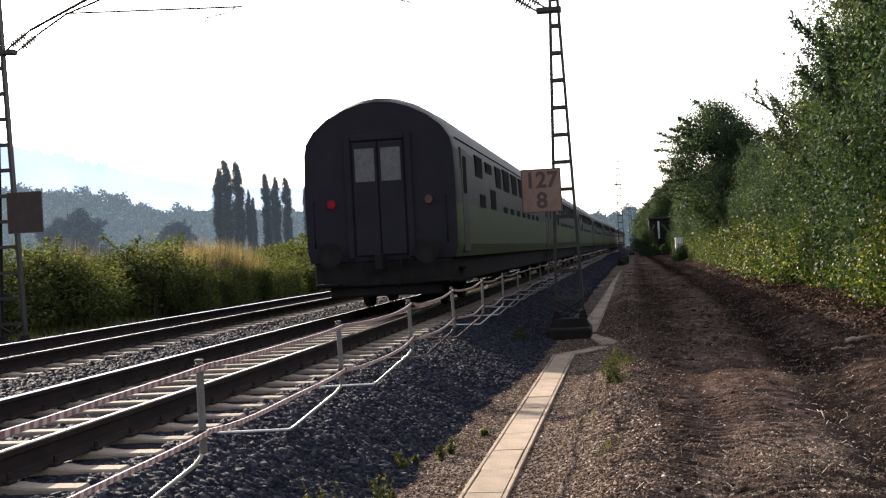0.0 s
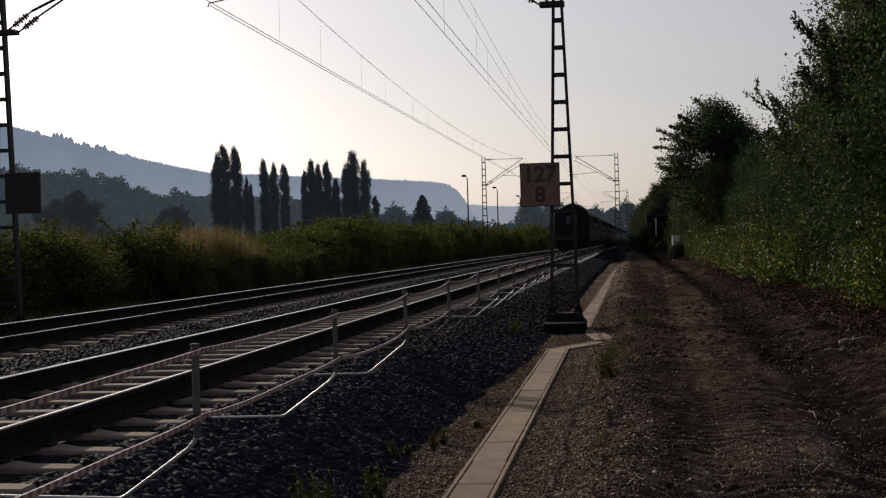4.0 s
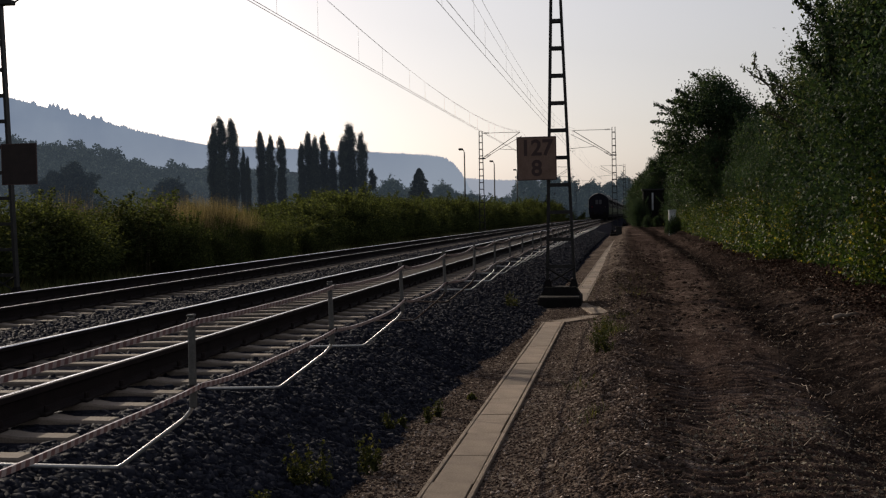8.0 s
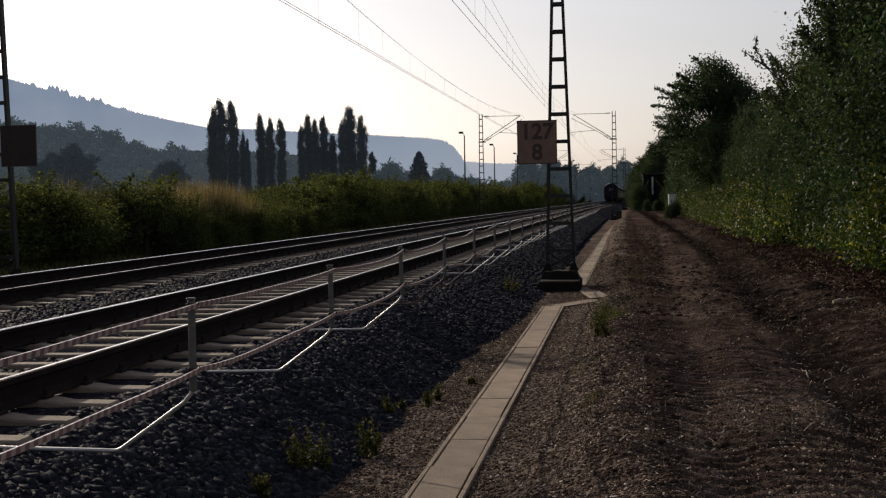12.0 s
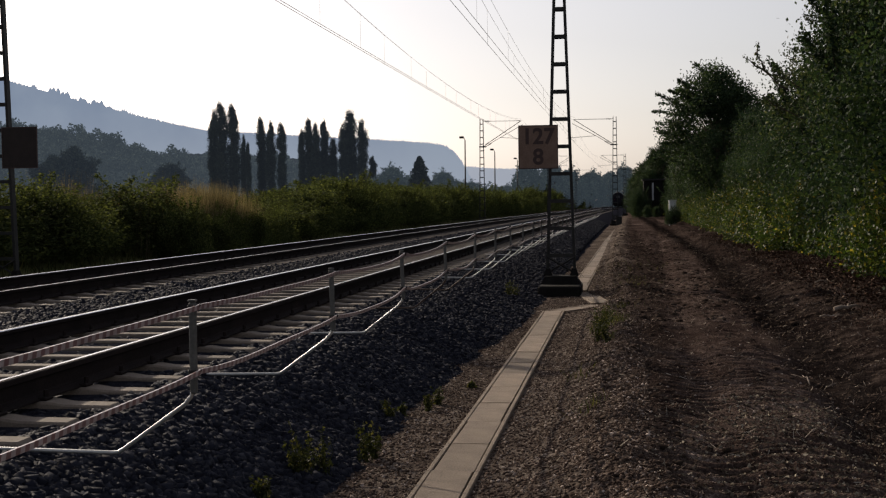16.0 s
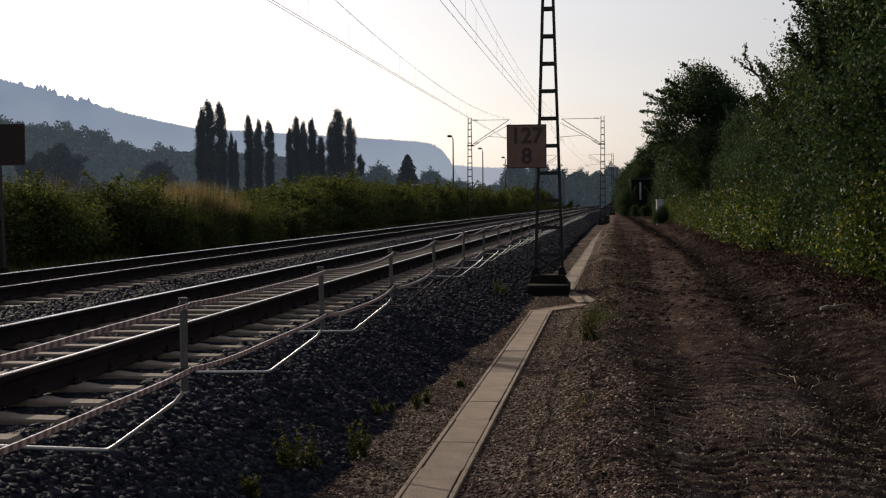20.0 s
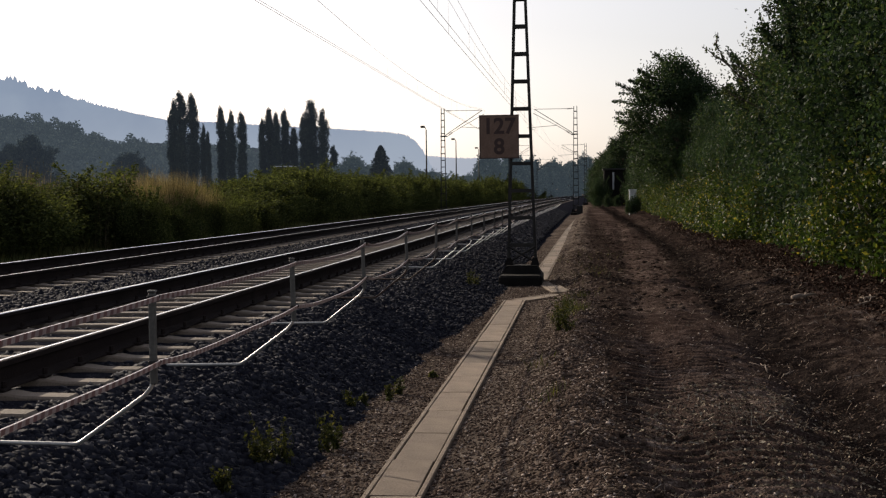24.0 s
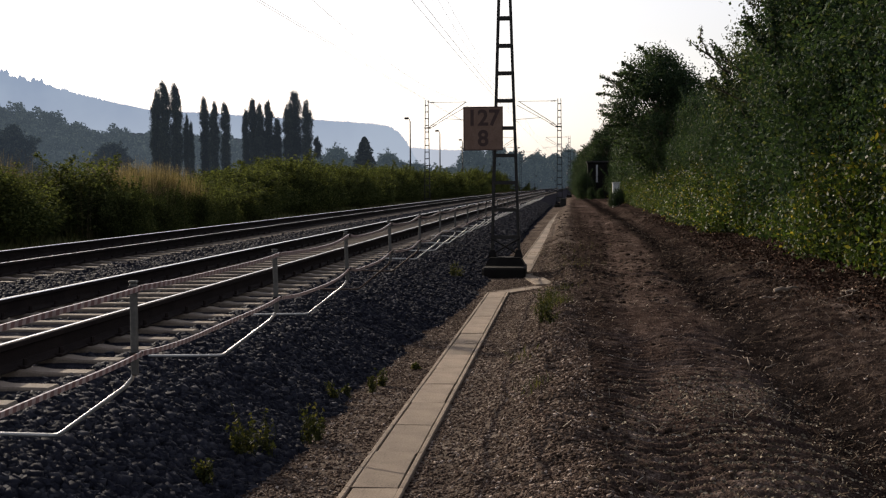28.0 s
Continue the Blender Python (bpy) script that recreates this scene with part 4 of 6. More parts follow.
def tree_parts(height, width, base, n, leaf, rnd, mat, clumps=40, trunk=0.16, reach=0.0):
    """Meshes of a broad-leaved tree: tapered trunk, limbs and a ragged crown."""
    cl, limbs = [], [(crooked((0, 0, -0.2), (0, 0, height * 0.72), rnd, 6, 0.05), trunk, trunk * 0.25)]
    for k in range(clumps):
        a, u = rnd.uniform(0, 2 * np.pi), rnd.uniform(0, 1)
        z = base + (height - base) * u
        env = math.sin(math.pi * min(1, 0.18 + 0.82 * u)) ** 0.6
        rr = width * 0.5 * env * math.sqrt(rnd.uniform(0.1, 1))
        s = width * rnd.uniform(0.09, 0.17)
        c = (rr * math.cos(a), rr * math.sin(a), z)
        cl.append((c, (s, s, s * rnd.uniform(0.7, 1.1))))
        if k % 3 == 0:
            limbs.append((crooked((0, 0, max(0.5, z * rnd.uniform(0.45, 0.75))), c, rnd, 4, 0.1), trunk * 0.35, 0.012))
    pts = crown_points(cl, n, rnd, 0.35)
    for k in range(30):
        c, s = cl[rnd.integers(len(cl))]
        p0 = np.array(c)
        out = np.array((c[0], c[1], 0.25 * rnd.normal())) / (math.hypot(c[0], c[1]) + 0.1)
        end = p0 + out * width * rnd.uniform(0.12, 0.24) + (0, 0, rnd.uniform(-0.05, 0.12) * width)
        limbs.append((crooked(p0, end, rnd), 0.014, 0.004))
        t = rnd.uniform(0.1, 1.05, (max(8, n // 220), 1))
        pts = np.concatenate([pts, p0 + (end - p0) * t + rnd.normal(size=(len(t), 3)) * leaf * 1.2])
    v, f = leaf_quads(pts, leaf, rnd)
    return wood_mesh(limbs), fast_mesh("crown", v, f, mat)


def plant(name, meshes, x, y, scale, turn, label, category, group, z=None, zscale=1.0):
    zz = float(ground_z(x, y)) if z is None else z
    ob = thing(name, pose(x, y, zz, 0, 0, turn) @ Matrix.Diagonal((scale, scale, scale * zscale, 1)), label, category, group)
    part_of("trunk", meshes[0], ob)
    part_of("crown", meshes[1], ob)
    return ob


prnd = np.random.default_rng(21)
LOW = [bush_parts(1.7, 2.6, 12000, 0.041, prnd, M["leaf_low"], 30, 14) for k in range(3)]
TALL = [bush_parts(4.6, 3.6, 46000, 0.036, prnd, M["leaf_bush"], 80, 26) for k in range(4)]
BIG = tree_parts(9.2, 5.0, 0.8, 40000, 0.042, prnd, M["leaf_tree"], 150, 0.13)
DARK = tree_parts(9.4, 6.4, 0.3, 58000, 0.07, prnd, M["leaf_dark"], 150, 0.2)
LEANING = tree_parts(9.4, 6.4, 2.7, 52000, 0.07, prnd, M["leaf_dark"], 150, 0.2)
HEDGE = [bush_parts(2.3, 3.6, 21000, 0.052, prnd, M["leaf_hedge"], 60, 14) for k in range(4)]
ROUND = [tree_parts(10, 9, 0.6, 26000, 0.18, prnd, M["leaf_far"], 110, 0.25) for k in range(3)]


def poplar_parts(rnd, n=22000, width=2.8):
    cl = []
    for k in range(70):
        u = (k + rnd.uniform(0, 1)) / 70
        r = width * 0.5 * min(1.0, 0.8 + 0.4 * u) * (1 - 0.6 * u ** 12)
        a = rnd.uniform(0, 2 * np.pi)
        q = rnd.uniform(0.62, 0.95)
        cl.append(((r * 0.5 * math.cos(a), r * 0.5 * math.sin(a), 1.2 + 18.4 * u), (r * q, r * q, rnd.uniform(0.8, 1.3))))
    pts = crown_points(cl, n, rnd, 0.3)
    v, f = leaf_quads(pts, 0.15, rnd)
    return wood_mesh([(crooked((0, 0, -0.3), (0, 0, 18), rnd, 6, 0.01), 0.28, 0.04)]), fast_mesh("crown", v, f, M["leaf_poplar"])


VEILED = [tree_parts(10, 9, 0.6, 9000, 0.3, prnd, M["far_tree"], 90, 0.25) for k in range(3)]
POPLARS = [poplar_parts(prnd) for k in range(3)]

# bushes along the earth track
g_low = "bramble bushes along the earth track"
y = 19.0
k = 0
while y < 120:
    plant("bramble_bush", LOW[k % 3], 9.8 + along(y) + (0.9 if 27 < y < 35 else 0.0) + random.uniform(-0.3, 0.4) - (0.2 if y > 60 else 0), y, random.uniform(0.85, 1.15), random.uniform(0, 360),
          "bright green bramble bush with yellowing lower leaves", "bush", g_low)
    y += random.uniform(1.5, 2.1) if y < 60 else random.uniform(2.2, 3.2)
    k += 1
NEAR = [bush_parts(2.6, 2.6, 15000, 0.045, prnd, M["leaf_low"], 46, 22) for k in range(2)]
for k, (xx, yy, sc) in enumerate(((9.55, 14.6, 0.95), (10.1, 16.6, 1.1), (10.35, 18.6, 1.15), (11.6, 17.2, 1.4), (10.4, 21.0, 1.1), (11.6, 20.0, 1.4))):
    plant("bramble_bush", NEAR[k % 2], xx, yy, sc, k * 77, "leafy yellow-green bush beside the earth track", "bush", g_low)
sap = thing("sapling", pose(9.45, 24.4, float(ground_z(9.45, 24.4))), "thin bare-stemmed sapling before the brambles", "tree", "trees along the earth track")
part_of("stem", wood_mesh([(crooked((0, 0, -0.1), (0.05, 0.1, 2.7), prnd, 6, 0.02), 0.014, 0.006)]), sap)
v, f = leaf_quads(np.stack([prnd.normal(0.05, 0.16, 160), prnd.normal(0.1, 0.16, 160), prnd.uniform(1.5, 2.8, 160)], 1), 0.04, prnd)
part_of("leaves", fast_mesh("leaves", v, f, M["leaf_low"]), sap)
g_tall = "tall shrubs behind the brambles"
y = 20.0
k = 0
while y < 150:
    h = np.interp(y, (20, 26, 34, 44, 52, 60, 75, 100, 150), (1.3, 1.4, 1.32, 1.1, 0.98, 1.08, 1.15, 1.15, 1.2))
    plant("tall_shrub", TALL[k % 4], 11.4 + along(y) + random.uniform(-0.4, 0.4) - (0.6 if y > 90 else 0), y, h * random.uniform(0.9, 1.08), random.uniform(0, 360),
          "dense dark green deciduous shrub with small leaves", "shrub", g_tall)
    y += random.uniform(2.0, 2.8) if y < 60 else random.uniform(3.2, 4.5)
    k += 1
for xx, yy, sc, turn in ((11.75, 34.0, 1.02, 20), (12.1, 38.5, 1.1, 150), (12.0, 29.5, 1.05, 320), (12.6, 25.5, 1.05, 250)):
    plant("tree", BIG, xx, yy, sc, turn, "tall leafy deciduous tree with a ragged crown", "tree", "trees along the earth track")
plant("tree", LEANING, 10.0, 73.0, 0.93, 40, "dark broad tree leaning over the earth track", "tree", "trees along the earth track")
plant("tree", DARK, 12.6, 84.0, 0.7, 200, "dark broad tree behind the shrubs", "tree", "trees along the earth track")
for yy, xx, s in ((100, 12.6, 0.8), (118, 12.8, 0.82), (138, 13.5, 0.9), (165, 12.0, 0.95), (158, 10.0, 0.9), (164, 8.4, 0.72), (172, 7.3, 0.55), (113, 11.6, 0.72), (128, 12.2, 0.8), (176, 9.6, 0.8)):
    plant("tree", DARK, xx, yy, s, yy * 7 % 360, "dark broad tree behind the shrubs", "tree", "trees along the earth track")


def add_branches(ob, ways, leaf, count, spread, mat):
    """Single branches that stand out of a crown, from and to points of the place."""
    inv = ob.matrix_basis.inverted()
    for p0, p1 in ways:
        pts = crooked(inv @ Vector(p0), inv @ Vector(p1), prnd, 5, 0.06)
        br = part_of("branch", wood_mesh([(pts, 0.03, 0.008)]), ob)
        t = prnd.uniform(0.15, 1.0, count)
        line = np.array([tuple(q) for q in pts])
        k = np.linspace(0, 1, len(line))
        c = np.stack([np.interp(t, k, line[:, d]) for d in range(3)], 1) + prnd.normal(size=(count, 3)) * spread * (1.1 - 0.6 * t[:, None])
        v, f = leaf_quads(c, leaf, prnd)
        part_of("leaves", fast_mesh("leaves", v, f, mat), br)


for ob in bpy.data.objects:
    if ob.name.startswith("tree") and abs(ob.location.y - 73) < 0.1:
        add_branches(ob, [((8.6, 72.5, z), (x + 0.3, 72.0, z + up)) for z, x, up in ((4.3, 6.5, 0.0), (4.8, 6.3, 0.1), (5.3, 6.2, 0.15), (5.8, 6.0, 0.25), (6.3, 6.4, 0.2), (6.8, 6.9, 0.4), (7.3, 7.4, 0.5), (3.7, 6.4, 0.1), (3.1, 6.1, 0.3))], 0.07, 240, 0.09, M["leaf_dark"])
    if ob.name.startswith("tree") and abs(ob.location.y - 34) < 0.1:
        add_branches(ob, [((10.0, 34, 4.6), (8.75, 34, 4.95)), ((10.2, 34, 5.6), (9.1, 34, 5.75)), ((9.6, 34, 3.6), (8.35, 34, 4.3)), ((9.4, 34, 3.0), (8.1, 34, 3.75))], 0.04, 90, 0.1, M["leaf_tree"])
        add_branches(ob, [((8.75, 34, 3.85), (8.05, 34, 4.42)), ((8.3, 34, 4.25), (7.6, 34, 4.74)), ((8.15, 34, 4.4), (7.95, 34, 4.8))], 0.036, 55, 0.07, M["leaf_tree"])
        add_branches(ob, [((7.96, 34, 4.72), (7.99, 34, 5.12))], 0.035, 45, 0.05, M["leaf_tree"])

# hedge beyond the far track
g_hedge = "hedge bushes beyond the far track"
y = 22.0
k = 0
while y < 400:
    top = np.interp(y, (22, 31, 35, 39, 42, 46, 53, 62, 70, 88, 120, 184, 240), (1.36, 1.27, 1.18, 1.42, 1.12, 1.05, 1.15, 1.45, 1.85, 1.85, 1.95, 2.3, 2.9))
    if 39.5 < y < 47.5:
        top *= 0.75
    plant("hedge_bush", HEDGE[k % 4], -11.1 + along(y) + random.uniform(-0.6, 0.5), y, random.uniform(0.8, 1.1), random.uniform(0, 360),
          "wild green hedge bush with sunlit top leaves", "bush", g_hedge, zscale=float(top) / 2.3 * random.uniform(0.8, 1.25))
    # a second row added behind to keep the sun off the front row's lower leaves
    if y < 130:
        plant("hedge_bush", HEDGE[(k + 2) % 4], -12.7 + along(y) + random.uniform(-0.5, 0.5), y, random.uniform(0.95, 1.2), random.uniform(0, 360),
              "wild green hedge bush with sunlit top leaves", "bush", g_hedge, zscale=float(top) / 2.3 * random.uniform(0.8, 1.0))
    y += random.uniform(1.4, 1.9) if y < 90 else random.uniform(2.4, 3.4) if y < 200 else random.uniform(4, 6)
    k += 1


# low bushes added before the dry grass, for the shade at the hedge's foot
for y in np.arange(37.5, 49.5, 1.15):
    plant("hedge_bush", HEDGE[int(y * 3) % 4], -8.95 + random.uniform(-0.15, 0.15), float(y), 0.5, random.uniform(0, 360),
          "low green bush added to darken the foot of the hedge", "bush", g_hedge, zscale=random.uniform(0.95, 1.2))

# tall grass, weeds and small plants
def blades(centres, height, rnd, lean=0.25, width=0.012):
    n = len(centres)
    a = rnd.uniform(0, 2 * np.pi, n)
    w = np.stack([np.cos(a), np.sin(a), 0 * a], 1) * width
    h = height * rnd.uniform(0.5, 1.1, n)
    d = rnd.normal(size=(n, 3)) * lean
    d[:, 2] = 1
    d *= h[:, None]
    v = np.stack([centres - w, centres + w, centres + d * 0.6 + w * 0.7, centres + d * 0.6 - w * 0.7], 1)
    top = centres + d + rnd.normal(size=(n, 3)) * 0.05 * h[:, None]
    tip = np.stack([centres + d * 0.6 - w * 0.7, centres + d * 0.6 + w * 0.7, top + w * 0.3, top - w * 0.3], 1)
    v = np.concatenate([v, tip], 1).reshape(-1, 3)
    return v, np.arange(8 * n).reshape(-1, 4)


gr = np.random.default_rng(33)
n = 26000
gxs = gr.normal(-9.75, 0.4, n)
gys = gr.normal(42.9, 1.9, n)
v, f = blades(np.stack([gxs, gys, ground_z(gxs, gys)], 1), 2.2 * gr.uniform(0.6, 1.0, n), gr, 0.1, 0.0055)
# and single stalks that stand over the hedge beside it
sx, sy = gr.normal(-11.9, 0.3, 1500), np.where(gr.uniform(0, 1, 1500) < 0.5, gr.normal(36.6, 0.9, 1500), gr.normal(45.0, 2.0, 1500))
sv, sf = blades(np.stack([sx, sy, ground_z(sx, sy)], 1), 2.0 * gr.uniform(0.8, 1.1, 1500), gr, 0.1, 0.006)
v, f = np.concatenate([v, sv]), np.concatenate([f, sf + len(v)])
tagged(new("tall_dry_grass", fast_mesh("tall_dry_grass", v, f, M["dry_grass"])), "tall pale dry grass in a gap of the hedge", "grass", kind="stuff")
n = 2600
gxs = gr.uniform(-10.6, -9.2, n)
gys = 22 * (200 / 22) ** gr.uniform(0, 1, n)
v, f = blades(np.stack([gxs + along(gys), gys, ground_z(gxs + along(gys), gys)], 1), 0.45, gr, 0.4, 0.012)
tagged(new("verge_grass", fast_mesh("verge_grass", v, f, M["weed"])), "green verge grass before the hedge", "grass", kind="stuff")


def build_weed(x, y, h, rnd, stems=9, leaf=0.016, label="leafy green weed growing from the stones"):
    z = max(float(ground_z(x, y)), float(bed_z(x, y)) if x < 2.95 else -9)
    ob = thing("weed", pose(x, y, z), label, "weed", "weeds beside the ballast")
    pts = []
    for k in range(stems):
        end = np.array((rnd.normal() * 0.24 * h, rnd.normal() * 0.24 * h, h * rnd.uniform(0.45, 1.2)))
        me = wood_mesh([(crooked((rnd.normal() * 0.1 * h, rnd.normal() * 0.1 * h, -0.03), end, rnd), 0.003, 0.0015)])
        me.materials[0] = M["weed"]
        part_of("stem", me, ob)
        t = rnd.uniform(0.1, 1.02, (22, 1))
        pts.append(end * t + rnd.normal(size=(22, 3)) * 0.016 * (1.2 - 0.7 * t))
    v, f = leaf_quads(np.concatenate(pts), leaf, rnd, 0.2)
    part_of("leaves", fast_mesh("leaves", v, f, M["weed"]), ob)


for x, y, h in ((2.35, 8.1, 0.3), (2.42, 8.3, 0.24), (2.3, 8.0, 0.2), (2.55, 8.95, 0.25), (2.6, 9.08, 0.2), (2.72, 11.55, 0.15), (2.68, 11.2, 0.13), (2.44, 10.6, 0.14), (2.5, 10.9, 0.1), (2.28, 7.3, 0.14), (2.5, 23.0, 0.3), (2.45, 22.6, 0.24), (2.9, 12.6, 0.08)):
    build_weed(x, y, h, gr)
for x, y, h in ((4.12, 15.0, 0.26), (4.2, 15.6, 0.3), (4.1, 16.2, 0.32), (4.18, 16.9, 0.3), (4.22, 14.6, 0.2)):
    build_weed(x, y, h, gr, 11, 0.015, "tall yellow-green weed on the bank of the earth track")

# tufts beside the trough and on the bank of the track
cx_, cy_ = [], []
for x, y, r, m in ((4.2, 17.4, 0.1, 220), (4.22, 16.4, 0.09, 120), (4.12, 10.4, 0.07, 40), (4.0, 12.6, 0.1, 25), (4.3, 20.0, 0.2, 80), (4.4, 26, 0.4, 100), (4.4, 33, 0.6, 100)):
    cx_.append(gr.normal(x, r, m))
    cy_.append(gr.normal(y, r * 2.2, m))
cx_, cy_ = np.concatenate(cx_), np.concatenate(cy_)
v, f = blades(np.stack([cx_, cy_, ground_z(cx_, cy_)], 1), 0.11, gr, 0.45, 0.0035)
tagged(new("grass_tufts", fast_mesh("grass_tufts", v, f, M["weed"])), "small yellow-green grass tufts on the bank", "grass", kind="stuff")

# pebbles, crumbs of earth and dry stalks on the track
n = 60000
px = np.concatenate([gr.uniform(2.4, 4.6, n * 8 // 10), gr.uniform(4.0, 9.5, n - n * 8 // 10)])
py = np.where(np.arange(n) < n * 8 // 10, 6.0 * (40 / 6.0) ** gr.uniform(0, 1, n), 6.0 * (22 / 6.0) ** gr.uniform(0, 1, n))
keep = ~((np.abs(px - trough_line(py)) < 0.19) & (py < 22)) & (bed_z(px, py) < -0.78)
px, py = px[keep], py[keep]
v, f = rocks(np.stack([px, py, ground_z(px, py) + 0.002], 1), 0.0078 * gr.uniform(0.6, 1.5, (len(px), 1)), gr)
tagged(new("path_pebbles", fast_mesh("path_pebbles", v, f, M["pebble"])), "small pebbles and crumbs of earth on the track", "pebbles", kind="stuff")
n = 9000
bx = gr.normal(4.28, 0.2, n)
by = 6.0 * (40 / 6.0) ** gr.uniform(0, 1, n)
v, f = rocks(np.stack([bx, by, ground_z(bx, by) + 0.001], 1), 0.0105 * gr.uniform(0.4, 1.7, (n, 1)), gr, 0.5)
tagged(new("gravel_chips", fast_mesh("gravel_chips", v, f, M["pebble"])), "tan gravel chips on the bank of the track", "gravel", kind="stuff")
n = 5200
kx = np.concatenate([gr.normal(4.35, 0.2, n // 2), gr.uniform(4.6, 9.2, n - n // 2)])
ky = 6.0 * (32 / 6.0) ** gr.uniform(0, 1, n)
fx, fy = gr.uniform(4.2, 9.0, 4500), 18.0 * (75 / 18.0) ** gr.uniform(0, 1, 4500)
size = np.concatenate([0.017 * gr.uniform(0.5, 1.5, n), 0.03 * gr.uniform(0.5, 1.6, 4500)])[:, None]
kx, ky = np.concatenate([kx, fx]), np.concatenate([ky, fy])
v, f = rocks(np.stack([kx, ky, ground_z(kx, ky) - 0.004], 1), size, gr, 0.6)
tagged(new("earth_clods", fast_mesh("earth_clods", v, f, M["clod"])), "dark crumbled clods of earth", "earth", kind="stuff")
n = 17000
lx = np.concatenate([gr.uniform(3.7, 9.6, n // 2), gr.normal(7.9, 1.0, n // 2)])
ly = 6.0 * (55 / 6.0) ** gr.uniform(0, 1, n)
a = gr.uniform(0, np.pi, n)
ln = gr.uniform(0.006, 0.038, n) * np.where(gr.uniform(0, 1, n) > 0.985, 4.0, 1)
d = np.stack([np.cos(a) * ln, np.sin(a) * ln, gr.normal(size=n) * 0.02], 1)
w = np.stack([-np.sin(a), np.cos(a), 0 * a], 1) * 0.0018
c = np.stack([lx, ly, ground_z(lx, ly) + 0.018], 1)
up = np.array((0, 0, 0.004))
v = np.stack([c - d - w, c - d + w, c + d + w, c + d - w, c - d + up, c + d + up], 1).reshape(-1, 3)
f = (np.array([(0, 1, 2, 3), (0, 4, 5, 3), (1, 2, 5, 4)])[None] + 6 * np.arange(n)[:, None, None]).reshape(-1, 4)
tagged(new("dry_stalks", fast_mesh("dry_stalks", v, f, M["litter"])), "pale dry stalks and mown litter on the earth", "litter", kind="stuff")
n = 7000
lx = gr.normal(5.5, 0.42, n)
ly = 6.6 * (11.0 / 6.6) ** gr.uniform(0, 1, n)
c = np.stack([lx, ly, ground_z(lx, ly) + 0.006], 1)
v, f = leaf_quads(c, 0.011 * gr.uniform(0.5, 1.5, (n, 1)), gr, 0.7)
tagged(new("chaff", fast_mesh("chaff", v, f, M["chaff"])), "tan mown chaff pressed into the tyre marks", "litter", kind="stuff")
n = 22000
lx = 8.75 + gr.normal(size=n) * 0.55
ly = 14.0 * (60 / 14.0) ** gr.uniform(0, 1, n)
v, f = leaf_quads(np.stack([lx, ly, ground_z(lx, ly) + gr.uniform(0, 0.06, n)], 1), 0.026, gr, 0.6)
tagged(new("leaf_litter", fast_mesh("leaf_litter", v, f, M["dry_leaves"])), "brown dry cuttings at the foot of the bushes", "litter", kind="stuff")


def build_fallen_branch(x, y, turn, length, thick=0.012):
    ob = thing("fallen_branch", pose(x, y, float(ground_z(x, y)) + thick + 0.012, 0, 0, turn), "pale broken branch lying on the earth", "branch", "fallen branches")
    tube("stick", crooked((0, 0, 0), (length, 0.05, 0.03), gr, 5, 0.05), thick, M["bare_wood"], ob, sides=7, radii=[thick, thick * 0.95, thick * 0.8, thick * 0.6, thick * 0.4])
    tube("twig", crooked((length * 0.5, 0, 0.0), (length * 0.8, 0.16, 0.05), gr, 3), thick * 0.4, M["bare_wood"], ob, sides=5)


for x, y, turn, length, thick in ((7.33, 18.4, 25, 0.42, 0.032), (8.2, 18.2, 10, 0.28, 0.03), (7.95, 17.2, 62, 1.1, 0.012), (7.05, 17.9, -30, 0.3, 0.014), (8.55, 29.0, -20, 0.6, 0.03),
                                  (5.35, 11.3, -35, 0.36, 0.005), (6.12, 12.4, 84, 0.42, 0.007), (6.3, 12.6, 8, 0.12, 0.007), (7.9, 24.0, 30, 0.5, 0.014)):
    build_fallen_branch(x, y, turn, length, thick)

# poplars in the fields
for x, h, s in ((-79.6, 20.6, 0.9), (-77.6, 22.2, 1.0), (-75.2, 21.7, 1.0), (-73.0, 15.5, 0.5), (-71.6, 14.0, 0.45), (-69.8, 19.2, 0.8), (-66.7, 18.0, 0.8), (-64.4, 17.8, 0.75),
                (-60.6, 16.6, 0.6), (-59.0, 18.6, 0.85), (-57.4, 17.6, 0.7), (-56.1, 18.4, 0.8), (-54.4, 14.8, 0.7), (-52.4, 16.8, 0.75), (-50.2, 20.0, 1.15), (-47.2, 18.0, 0.85), (-46.2, 11.0, 0.7)):
    ob = plant("poplar", POPLARS[int(abs(x) * 10) % 3], x, 260 + random.uniform(-3, 3), 1.0, random.uniform(0, 360), "slender dark columnar poplar in a row", "poplar", "row of poplars", z=0.1, zscale=h / 19.6)
    ob.scale = (s * 0.87, s * 0.87, h / 19.6)

